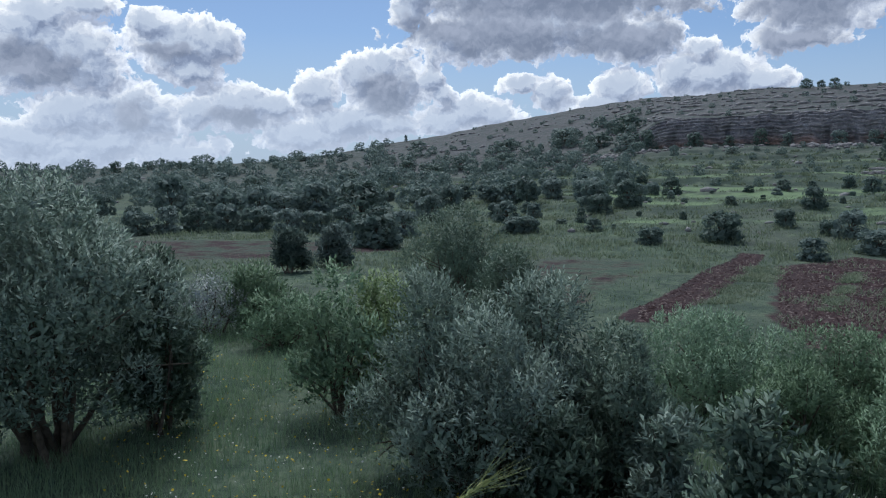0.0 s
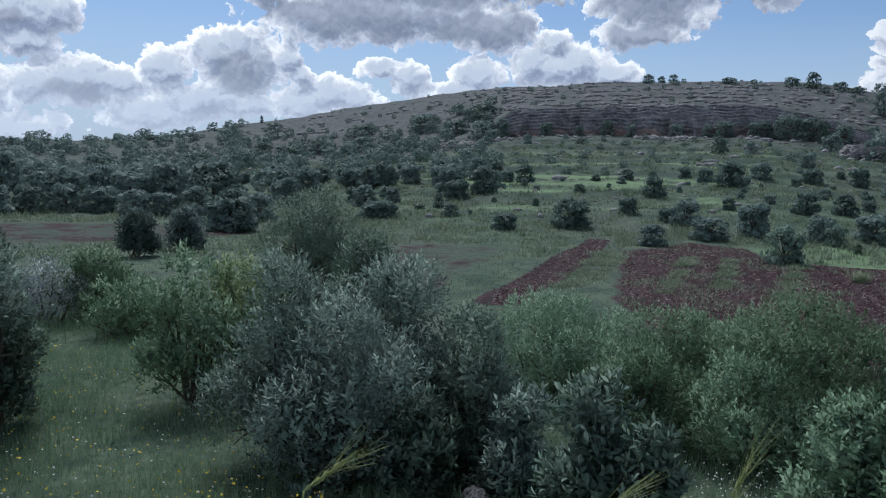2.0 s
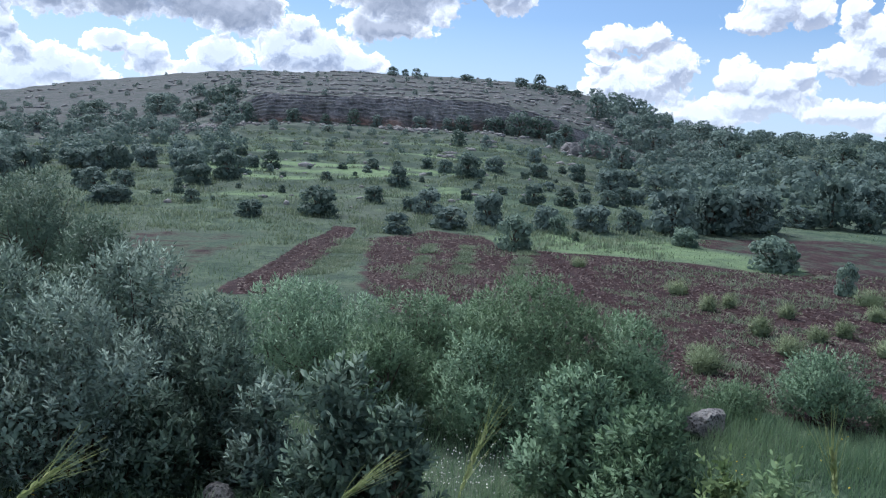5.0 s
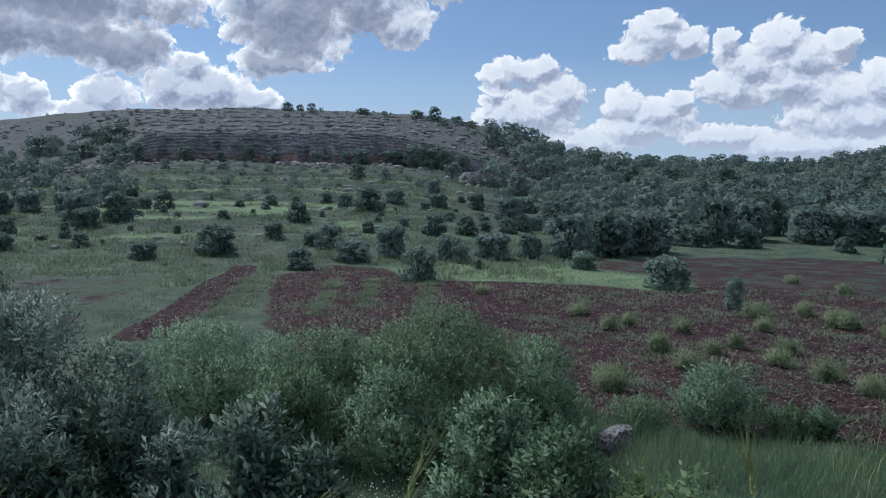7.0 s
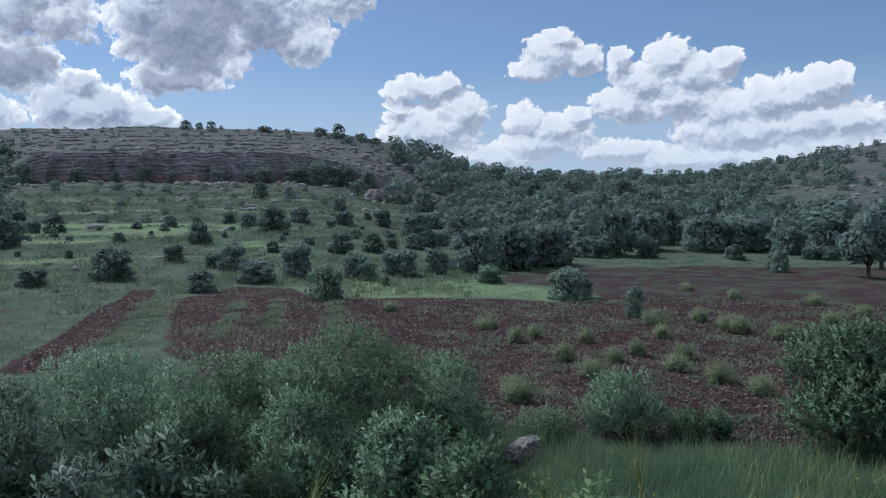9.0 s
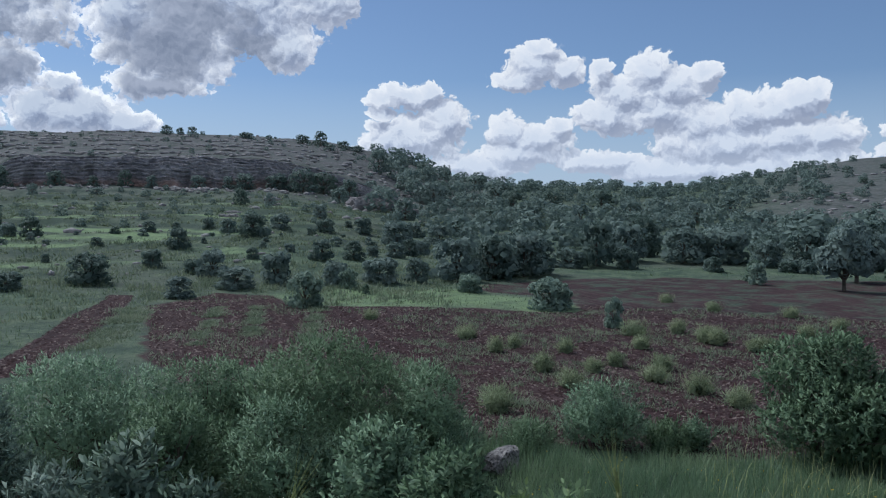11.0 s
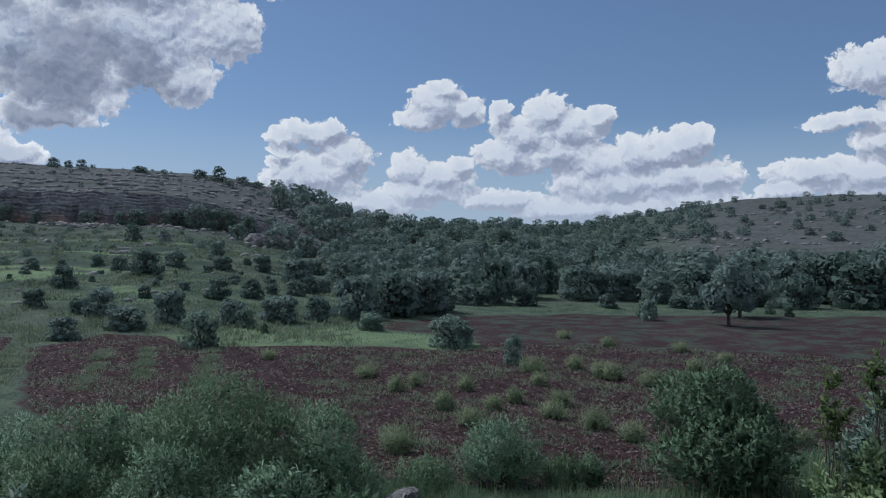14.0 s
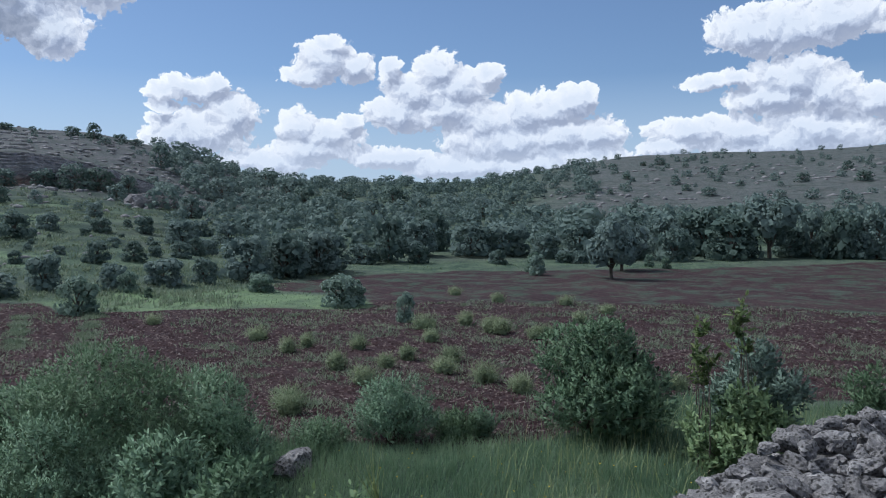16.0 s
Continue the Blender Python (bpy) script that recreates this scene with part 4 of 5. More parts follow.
stand("shrub", 11.8, 99.5, 2.6, 1.6)
stand("shrub", 14.5, 69.3, 1.2, 1.1)
stand("shrub", 17.3, 69.5, 1.1, 0.8)
stand("shrub", 15.9, 60.6, 1.2, 1.2)
stand("shrub", 17.1, 59.5, 1.8, 1.5)
stand("shrub", 9.3, 66.4, 0.7, 0.9)
stand("shrub", -3.0, 36.4, 2.6, 1.8)
stand("shrub", -4.9, 39.2, 1.0, 1.3)
stand("shrub", 3.8, 41.9, 1.8, 1.1)
stand("shrub", 6.8, 45.5, 0.8, 0.4)
stand("shrub", 8.0, 46.0, 0.8, 1.0)
stand("shrub", 8.0, 42.1, 1.1, 0.8)
stand("shrub", 9.1, 42.3, 0.3, 0.3)
stand("shrub", 9.3, 35.6, 1.4, 1.0)
stand("shrub", 12.7, 36.1, 2.2, 1.7)
stand("shrub", -3.5, 28.6, 0.7, 0.6)
stand("shrub", 26.2, 61.3, 1.3, 0.9)
stand("shrub", 29.3, 63.2, 0.8, 0.5)
stand("shrub", 21.7, 46.5, 1.6, 1.5)
stand("shrub", 30.9, 60.7, 1.1, 1.1)
stand("shrub", 31.1, 57.8, 1.5, 1.4)
stand("shrub", 43.1, 77.2, 2.0, 2.3)
stand("shrub", 45.2, 74.8, 1.5, 1.5)
stand("shrub", 51.0, 80.7, 0.7, 0.7)
stand("shrub", 28.2, 48.9, 2.3, 1.9)
stand("shrub", 35.7, 57.5, 1.8, 1.6)
stand("shrub", 58.1, 88.0, 4.2, 3.8)
stand("shrub", 61.9, 88.9, 4.6, 3.6)
stand("shrub", 67.4, 90.5, 3.2, 2.6)
stand("shrub", 58.7, 80.8, 3.0, 2.2)
stand("shrub", 44.7, 64.7, 1.7, 1.6)
stand("shrub", 38.7, 55.3, 1.8, 1.4)
stand("shrub", 43.1, 57.9, 0.9, 0.8)
stand("shrub", 43.0, 55.6, 1.8, 1.8)
stand("shrub", 43.2, 52.0, 2.0, 1.8)
stand("shrub", 28.6, 37.9, 1.5, 1.3)
stand("shrub", 18.4, 35.7, 1.8, 1.5)
stand("shrub", 18.2, 37.4, 1.0, 0.9)
stand("shrub", 17.2, 31.3, 2.0, 1.2)
stand("shrub", 19.6, 31.8, 1.7, 1.9)
stand("shrub", 14.1, 30.2, 1.4, 1.0)
stand("pale", 16.3, 24.5, 1.6, 1.5)
stand("shrub", 26.1, 37.6, 1.6, 1.4)
stand("shrub", 21.7, 30.1, 1.4, 1.5)
stand("pale", 21.6, 29.0, 1.0, 1.1)
stand("shrub", 24.4, 30.2, 2.0, 1.6)
stand("pale", 21.2, 27.2, 0.4, 0.5)
stand("shrub", 26.4, 29.8, 1.5, 1.4)
stand("shrub", 29.4, 30.1, 3.0, 2.6)
stand("shrub", 33.1, 30.7, 3.3, 2.7)
stand("shrub", 36.5, 30.9, 3.1, 2.8)
stand("pale", 25.4, 25.0, 1.2, 1.0)
stand("shrub", 59.0, 68.6, 3.7, 2.8)
stand("shrub", 84.8, 105.6, 4.2, 4.2)
stand("shrub", 95.9, 112.6, 4.1, 3.5)
stand("shrub", 103.2, 114.3, 5.3, 2.8)
stand("shrub", 124.7, 131.2, 3.2, 4.2)
stand("shrub", 133.1, 129.7, 7.4, 3.8)
stand("shrub", 104.9, 96.6, 7.6, 5.3)
stand("shrub", 46.9, 50.0, 2.9, 2.0)
stand("shrub", 55.1, 56.4, 3.2, 2.1)
stand("shrub", 75.4, 70.6, 4.9, 3.8)
stand("shrub", 84.3, 72.2, 5.1, 4.3)
stand("shrub", 93.7, 93.7, 4.6, 3.4)
stand("shrub", 94.2, 100.2, 4.5, 3.2)
stand("shrub", 59.4, 75.8, 2.2, 2.0)
stand("shrub", 48.7, 55.4, 2.2, 1.7)
stand("shrub", 31.1, 39.3, 1.0, 0.8)
stand("shrub", 33.0, 39.3, 1.5, 1.2)
stand("shrub", 40.4, 45.2, 1.9, 1.5)
stand("shrub", 65.7, 145.7, 2.7, 1.9)
stand("shrub", 77.3, 164.7, 2.0, 1.6)
stand("shrub", 79.0, 162.5, 2.5, 2.1)
stand("shrub", 78.2, 138.2, 3.5, 1.6)
stand("shrub", 83.6, 138.8, 1.8, 1.3)
stand("shrub", 87.7, 133.1, 3.3, 2.3)
stand("shrub", 91.4, 132.3, 3.5, 3.2)
stand("shrub", 97.6, 133.0, 3.1, 1.9)
stand("shrub", 85.0, 119.9, 2.4, 1.4)
stand("shrub", 99.6, 131.2, 3.3, 1.6)
stand("shrub", 41.0, 103.2, 2.0, 2.6)
stand("shrub", 48.8, 98.7, 2.3, 2.2)
stand("shrub", 36.5, 102.0, 1.8, 1.5)
stand("shrub", 44.0, 102.2, 1.7, 1.9)
stand("shrub", 54.1, 95.8, 3.1, 2.4)
stand("shrub", 57.8, 93.8, 3.3, 2.7)
stand("shrub", 33.3, 91.9, 2.1, 1.1)
stand("shrub", 27.5, 95.2, 1.4, 1.8)
stand("shrub", 51.6, 95.8, 1.8, 1.7)
stand("shrub", 32.2, 30.0, 2.9, 2.8)
stand("shrub", 35.0, 30.1, 3.1, 3.0)
stand("pale", 26.0, 25.7, 1.2, 1.0)
stand("pale", 22.9, 18.5, 1.7, 1.5)
stand("pale", 23.6, 18.5, 1.1, 1.0)
stand("pale", 20.5, 14.0, 0.7, 1.1)
stand("shrub", 43.2, 33.3, 2.6, 1.6)
stand("shrub", 45.5, 32.6, 3.1, 3.7)
stand("shrub", 46.0, 30.4, 1.7, 1.8)
stand("shrub", 56.2, 36.0, 3.6, 4.0)
stand("shrub", 56.8, 29.2, 4.5, 3.4)
stand("shrub", 58.6, 26.5, 2.9, 2.4)
stand("shrub", 48.8, 25.5, 1.2, 1.2)
stand("pale", 41.1, 19.1, 1.1, 1.4)
stand("shrub", 52.5, 22.3, 1.4, 1.0)
stand("shrub", 52.7, 21.1, 1.2, 1.0)
stand("tree", 40.9, 14.6, 3.2, 3.7)
stand("shrub", 99.6, 88.4, 6.0, 4.5)
stand("shrub", 82.6, 89.3, 6.0, 4.3)
stand("shrub", 90.4, 67.7, 5.0, 3.8)
stand("shrub", 121.0, 97.3, 5.9, 4.4)
stand("shrub", 132.3, 93.6, 6.1, 4.3)
stand("shrub", 84.4, 48.6, 4.2, 3.4)
stand("shrub", 123.7, 68.2, 5.3, 4.0)
stand("shrub", 131.9, 66.4, 5.5, 3.9)
stand("shrub", 88.9, 37.6, 3.7, 3.1)
stand("shrub", 100.9, 38.6, 3.8, 3.3)
stand("shrub", 109.3, 50.1, 4.4, 3.5)
stand("shrub", 128.9, 78.9, 6.0, 4.3)
stand("shrub", 117.7, 77.4, 5.6, 4.3)
stand("shrub", 236.2, 140.4, 3.0, 2.2)
stand("shrub", 221.5, 150.1, 4.1, 2.6)
stand("shrub", 210.9, 154.7, 2.5, 1.6)
stand("shrub", 195.5, 162.8, 4.3, 2.1)
stand("shrub", 221.7, 123.3, 4.1, 3.1)
stand("shrub", 252.8, 128.4, 2.6, 1.5)
stand("shrub", 202.4, 160.5, 5.4, 1.8)
stand("shrub", 55.7, 25.2, 2.7, 2.3)
stand("shrub", 49.3, 26.0, 1.3, 1.2)
stand("shrub", 53.6, 22.7, 1.4, 1.1)
stand("shrub", 54.0, 21.8, 1.0, 1.1)
stand("tree", 47.4, 16.3, 3.6, 3.8)
stand("pale", 43.5, 20.4, 1.2, 1.4)
stand("pale", 52.0, 16.0, 0.8, 1.0)
stand("pale", 50.7, 14.5, 0.7, 1.0)
stand("shrub", 64.7, 18.7, 3.6, 4.0)
stand("shrub", 65.7, 15.6, 4.9, 4.9)
stand("shrub", 66.5, 17.4, 2.8, 3.9)
stand("tree", 64.2, 10.5, 5.1, 5.5)
stand("shrub", 68.5, 8.2, 2.9, 4.3)
stand("shrub", 65.8, 5.8, 3.6, 4.5)
stand("shrub", 67.4, 3.6, 4.1, 5.0)
stand("shrub", 70.7, 14.0, 3.2, 3.6)
stand("shrub", 67.3, 9.5, 3.1, 2.7)
stand("shrub", 65.4, 4.8, 2.3, 2.5)
stand("shrub", 65.5, 6.7, 1.7, 2.4)
stand("shrub", 214.4, 76.7, 3.2, 2.2)
stand("shrub", 222.3, 65.9, 4.1, 2.5)
stand("shrub", 219.3, 69.7, 2.2, 1.6)
stand("shrub", 178.1, 49.3, 2.5, 1.8)
stand("shrub", 153.3, 23.7, 3.0, 2.0)
stand("shrub", 163.8, 43.0, 2.5, 1.6)
stand("shrub", 155.6, 36.6, 3.2, 2.2)
stand("shrub", 176.7, 23.1, 3.5, 2.3)
stand("shrub", 182.7, 61.9, 2.1, 1.6)
stand("shrub", 153.9, 55.6, 1.8, 1.4)
stand("shrub", 178.3, 59.0, 1.6, 1.3)
stand("shrub", 199.7, 16.8, 3.0, 2.3)
stand("shrub", 175.8, 11.8, 3.8, 2.7)
stand("shrub", 171.8, 34.2, 2.3, 1.6)
stand("shrub", -70.1, 170.8, 2.9, 3.1)
stand("shrub", -69.8, 178.6, 2.0, 1.9)
stand("shrub", -65.2, 176.4, 3.7, 2.1)
stand("shrub", -60.8, 174.5, 1.7, 1.4)
stand("shrub", -56.0, 170.5, 2.9, 2.3)
stand("shrub", -51.5, 166.3, 2.6, 2.5)
stand("shrub", -46.9, 173.8, 2.0, 1.6)
stand("shrub", -39.4, 186.4, 2.9, 1.5)
stand("shrub", -31.9, 185.0, 4.7, 1.2)
stand("shrub", -23.2, 164.9, 2.0, 1.7)
stand("shrub", -20.8, 164.6, 2.9, 2.3)
stand("shrub", -9.2, 198.5, 1.1, 2.0)
stand("shrub", -16.7, 43.4, 2.0, 1.7)
stand("shrub", -15.4, 44.3, 1.9, 1.7)
stand("shrub", -14.0, 45.4, 2.1, 1.6)
stand("shrub", -12.5, 46.1, 2.0, 1.8)
stand("shrub", -10.8, 46.2, 2.4, 1.8)
stand("shrub", -8.7, 44.8, 2.0, 1.7)
stand("shrub", -7.1, 44.6, 2.0, 1.6)
stand("shrub", -5.5, 44.9, 1.9, 1.8)
stand("shrub", -3.1, 37.4, 2.7, 2.1)
stand("shrub", -2.0, 41.5, 1.8, 1.7)
stand("shrub", 4.4, 42.2, 1.7, 1.1)
stand("shrub", 5.5, 63.9, 2.5, 2.2)
stand("shrub", 3.5, 66.9, 1.3, 1.5)
stand("shrub", 9.4, 70.7, 1.7, 1.4)
stand("shrub", -1.3, 74.1, 2.1, 1.7)
stand("shrub", 27.4, 119.3, 5.0, 3.7)
stand("shrub", 22.8, 117.2, 4.5, 2.8)
stand("shrub", 20.4, 133.7, 4.5, 2.6)
stand("shrub", 9.7, 123.5, 3.7, 2.3)
stand("shrub", 2.7, 124.8, 3.9, 2.3)
stand("shrub", -6.1, 135.7, 3.8, 2.3)
stand("shrub", -1.1, 110.9, 3.6, 2.2)
stand("shrub", -6.7, 100.0, 3.3, 2.1)
stand("shrub", -12.5, 107.0, 3.5, 2.3)
stand("shrub", -16.9, 97.4, 3.5, 2.2)
stand("shrub", -24.7, 105.6, 4.5, 2.7)
stand("shrub", -34.8, 124.4, 4.1, 2.5)
stand("shrub", -31.0, 96.1, 3.4, 2.3)
stand("shrub", -35.6, 97.4, 3.2, 2.2)
stand("shrub", -9.4, 71.6, 2.7, 1.9)
stand("shrub", -13.4, 62.1, 2.5, 1.8)
stand("shrub", -19.1, 63.4, 2.3, 1.7)
stand("shrub", -6.7, 76.1, 2.7, 1.9)


def scatter(count, seed, bearings, depths, gap, size, kind_share, taken):
    """Further bushes at random over a stretch of hillside, with room between them."""
    rng = np.random.default_rng(seed)
    made = []
    for _ in range(count * 12):
        if len(made) >= count:
            break
        a = rng.uniform(*bearings)
        u = rng.random()
        d = float(FOOT_D(a)) + depths[0] + (float(CREST_D(a)) - float(FOOT_D(a)) + depths[1] - depths[0]) * u ** 0.8
        if 12 < a < 37 and abs(d - float(MID_D(a)) - 1.5) < 4:
            continue
        x, y = d * math.sin(radians(a)), d * math.cos(radians(a))
        if any((x - p) ** 2 + (y - q) ** 2 < gap * gap for p, q in taken):
            continue
        taken.append((x, y))
        s = rng.uniform(*size) * (0.8 + 0.4 * rng.random())
        made.append(("tree" if rng.random() < kind_share else "shrub", x, y, s * rng.uniform(0.95, 1.35), s))
    return made


WILD = scatter(300, 1, (-34, -4), (2, -3), 2.0, (1.0, 2.9), 0.04, TAKEN)      # scrub of the left slope
WILD += scatter(190, 6, (-8, 14), (14, -50), 2.2, (0.9, 2.4), 0.04, TAKEN)
WILD += scatter(110, 2, (6, 40), (8, -84), 2.8, (0.3, 1.0), 0.0, TAKEN)     # thin scrub of the grassy slope
WILD += scatter(150, 7, (-8, 40), (78, -3), 3.0, (0.3, 1.1), 0.0, TAKEN)     # low scrub of the bare brow
WILD += scatter(360, 3, (38, 69), (5, 0), 2.8, (1.4, 3.8), 0.05, TAKEN)       # wooded hollow
WILD += scatter(70, 4, (63, 98), (3, -200), 2.4, (2.4, 4.2), 0.05, TAKEN)     # trees along the field's far side
WILD += scatter(190, 5, (62, 98), (30, -2), 4.0, (1.0, 2.4), 0.05, TAKEN)     # dotted bushes of the right-hand hill
WILD.sort(key=lambda r: math.hypot(r[1], r[2]))
for i, (kind, x, y, w, h) in enumerate(WILD[:90]):
    far_plant("far" if kind == "shrub" and math.hypot(x, y) > 85 else kind, x, y, w, h, LABELS[kind], "hill_tree" if kind == "tree" else "hill_bush", "bushes of the hillsides", i * 5 + 1)


def far_scrub(rows):
    """The scrub farther up, too much to count, as one thing."""
    pieces, normals = [], []
    rng = np.random.default_rng(77)
    thin = []
    for k in range(4):
        lobes, (v, f), soft = far_crown(rng, "shrub", 250, 0.13)
        thin.append((v, f, soft))
    for i, (kind, x, y, w, h) in enumerate(rows):
        v, f, soft = thin[i % 4]
        c, s = math.cos(i * 1.3), math.sin(i * 1.3)
        p = np.stack([(v[:, 0] * c - v[:, 1] * s) * w + x, (v[:, 0] * s + v[:, 1] * c) * w + y, v[:, 2] * h + float(height(x, y)) - 0.05], 1)
        pieces.append((p, f))
        normals.append(np.stack([soft[:, 0] * c - soft[:, 1] * s, soft[:, 0] * s + soft[:, 1] * c, soft[:, 2]], 1))
    tagged(new("distant_scrub", mesh_from("distant_scrub", *joined(pieces), LEAF_FAR, normals=np.concatenate(normals))), "dark evergreen scrub dotted over the far hillsides", "scrub", kind="stuff")


far_scrub(WILD[90:])
# ---------------------------------------------------------------- rock
def rock_mesh(name, seed, size, mat, cuts=13, level=2, rough=0.05):
    """An angular stone: a ball cut by random planes, its faces a little pitted."""
    rng = np.random.default_rng(seed)
    bm = bmesh.new()
    bmesh.ops.create_icosphere(bm, subdivisions=level, radius=1)
    n = unit(rng.normal(size=(cuts, 3)))
    depth = rng.uniform(0.55, 0.95, cuts)
    for v in bm.verts:
        u = np.array(v.co.normalized())
        dots = n @ u
        r = min(1.0, (depth[dots > 0.05] / dots[dots > 0.05]).min() if (dots > 0.05).any() else 1.0)
        r *= 1 + rough * noise.noise(Vector(u * 4.0) + Vector((seed * 3.1, 0, 0))) + rough * 0.6 * noise.noise(Vector(u * 11.0) + Vector((0, seed * 1.7, 0)))
        v.co = Vector(u * r * np.array(size))
    me = bpy.data.meshes.new(name)
    bm.to_mesh(me)
    bm.free()
    me.materials.append(mat)
    return me


def hash01(*keys):
    """A fixed random number between 0 and 1 for each set of whole numbers."""
    h = sum(np.asarray(k, float) * f for k, f in zip(keys, (12.9898, 78.233, 37.719)))
    v = np.sin(h) * 43758.5453
    return v - np.floor(v)


def build_cliff():
    """The banded limestone scarp: courses of blocks with joints between them."""
    a = np.arange(12.0, 41.5, 0.055)
    v = np.linspace(0, 1, 58)
    A, V = np.meshgrid(a, v, indexing="ij")
    mid, s = MID_D(A), SCARP(A)
    arc = np.radians(A) * mid
    zm, zt = EYE + mid * tan_deg(MID_EL(A)), EYE + (mid + 4) * tan_deg(MID_EL(A) + s)
    tall = (zt - zm) / 4.0
    cuts = np.array([0, 0.10, 0.21, 0.33, 0.42, 0.53, 0.62, 0.70, 0.79, 0.88, 0.94, 1.01])
    wavy = np.clip(V + 0.03 * wave_noise(arc, 0 * V, 60, 21) + 0.012 * wave_noise(arc, 0 * V, 7, 24), 0, 1)
    row = np.searchsorted(cuts, wavy, side="right") - 1.0
    up = np.minimum(wavy - cuts[row.astype(int)], 0.04) * 25
    long = 0.8 + 2.6 * hash01(row, 3)
    along = arc / long + 7.3 * hash01(row, 5)
    block = np.floor(along)
    crack = np.minimum(along - block, block + 1 - along) * long * 3.0
    open_joint = hash01(row, block, 6) > 0.45
    bulge = 0.15 * hash01(row, 11) + 0.55 * hash01(row, block, 1)
    bulge = bulge * np.clip(up, 0.6, 1) * np.where(open_joint, np.clip(crack, 0.25, 1), 1.0)
    # buttresses and gullies, and a brow that steps back in broken ledges
    bulge = bulge + 0.9 * wave_noise(arc, 0 * V, 15, 22) + 0.4 * wave_noise(arc, V, 5, 27) + 0.25 * (hash01(np.floor(arc * 2.6), np.floor(V * 26), 9) - 0.5)
    bulge = bulge * np.clip(tall, 0.15, 1)
    back = np.array([0, 0.05, 0.12, 0.2, 0.3, 0.42, 0.62, 1.1, 1.9, 2.8, 3.7])
    r = mid - 1.2 + back[row.astype(int)] * (0.75 + 0.5 * hash01(row, block, 13)) - bulge * (1 - 0.35 * V)
    r = np.where(V > 0.98, mid + 5.0, r)
    z = zm - 0.9 + (zt - zm + 0.9) * V + 0.12 * wave_noise(arc, V, 4, 23) * np.clip(tall, 0.15, 1)
    z = np.where(V > 0.98, zt - 0.6, z)
    x, y = r * np.sin(np.radians(A)), r * np.cos(np.radians(A))
    me = mesh_from("cliff", np.stack([x, y, z], -1).reshape(-1, 3), grid_faces(len(a), len(v))[:, ::-1], ROCK_FACE)
    me.attributes.new("rust", "FLOAT", "POINT").data.foreach_set("value", (smooth(0.45, 0.2, V) * smooth(33, 30, A)).ravel().astype(np.float32))
    tagged(new("cliff", me), "long weathered limestone cliff with rusty stains and dark streaks", "cliff")


build_cliff()


def loose_rocks(name, label, mat, spots, seed, flat=0.55, level=1):
    """Many lying stones as one thing: places x, y and size."""
    pieces = []
    rng = np.random.default_rng(seed)
    protos = []
    for k in range(6):
        me = rock_mesh("stone", seed * 10 + k, (1, 1, 1), mat, 10, level)
        co = np.zeros(len(me.vertices) * 3)
        me.vertices.foreach_get("co", co)
        protos.append((co.reshape(-1, 3), np.array([list(p.vertices) for p in me.polygons])))
        bpy.data.meshes.remove(me)
    for i, (x, y, s) in enumerate(spots):
        v, f = protos[i % 6]
        c, q = math.cos(i * 2.1), math.sin(i * 2.1)
        w = np.array([s * rng.uniform(0.7, 1.4), s * rng.uniform(0.6, 1.1), s * flat * rng.uniform(0.7, 1.2)])
        p = v * w
        p = np.stack([p[:, 0] * c - p[:, 1] * q + x, p[:, 0] * q + p[:, 1] * c + y, p[:, 2] + float(height(x, y)) + 0.15 * w[2]], 1)
        pieces.append((p, f))
    tagged(new(name, mesh_from(name, *joined(pieces), mat)), label, "stones", kind="stuff")


def hill_rocks():
    rng = np.random.default_rng(9)
    out = []
    # ledges and blocks: bearing, distance behind the scarp's line, spread along, across, count, size
    for a, off, la, lo, count, size in ((38.8, -12, 1.3, 3.0, 60, 0.9), (38.5, -15, 1.0, 2.0, 30, 0.7), (25.5, -6, 2.2, 2.0, 60, 0.55), (12.0, -6, 2.5, 4.0, 60, 0.6),
                                        (9.0, -10, 2.5, 3.0, 40, 0.5), (28.5, -34, 0.6, 1.0, 8, 0.5), (18.0, -4, 6.0, 2.5, 60, 0.45), (31.0, -6, 3.0, 2.5, 40, 0.5),
                                        (5.0, 6, 4.0, 6.0, 50, 0.6), (70.0, 30, 6.0, 20.0, 50, 0.8), (68.0, 5, 2.0, 5.0, 26, 0.9), (80.0, 60, 8.0, 25.0, 60, 0.9)):
        for _ in range(count):
            b = a + rng.normal(0, la * 0.5)
            d = float(MID_D(b)) + off + rng.normal(0, lo * 0.5)
            out.append((d * math.sin(radians(b)), d * math.cos(radians(b)), size * rng.uniform(0.4, 1.2)))
    # long broken ledges that follow the contour of the brow
    for off, lo, hi in ((8, 6, 40), (19, 2, 38), (36, 6, 36), (-9, -4, 11), (-3, -10, 10), (8, -14, 4)):
        b = lo
        while b < hi:
            b += rng.uniform(0.25, 0.6)
            if math.sin(b * 1.7 + off) + 0.5 * math.sin(b * 4.1 + off * 2) < -0.2:
                continue
            d = float(MID_D(b)) + off + 1.2 * math.sin(b * 0.8 + off) + rng.normal(0, 0.3)
            out.append((d * math.sin(radians(b)), d * math.cos(radians(b)), rng.uniform(0.25, 0.6)))
    for _ in range(420):
        b = rng.uniform(-25, 42)
        d = rng.uniform(float(MID_D(b)) - 30, float(CREST_D(b)))
        out.append((d * math.sin(radians(b)), d * math.cos(radians(b)), rng.uniform(0.15, 0.55)))
    for _ in range(70):
        b = rng.uniform(8, 36)
        d = rng.uniform(float(FOOT_D(b)) + 3, float(MID_D(b)) - 25)
        out.append((d * math.sin(radians(b)), d * math.cos(radians(b)), rng.uniform(0.12, 0.35)))
    return out


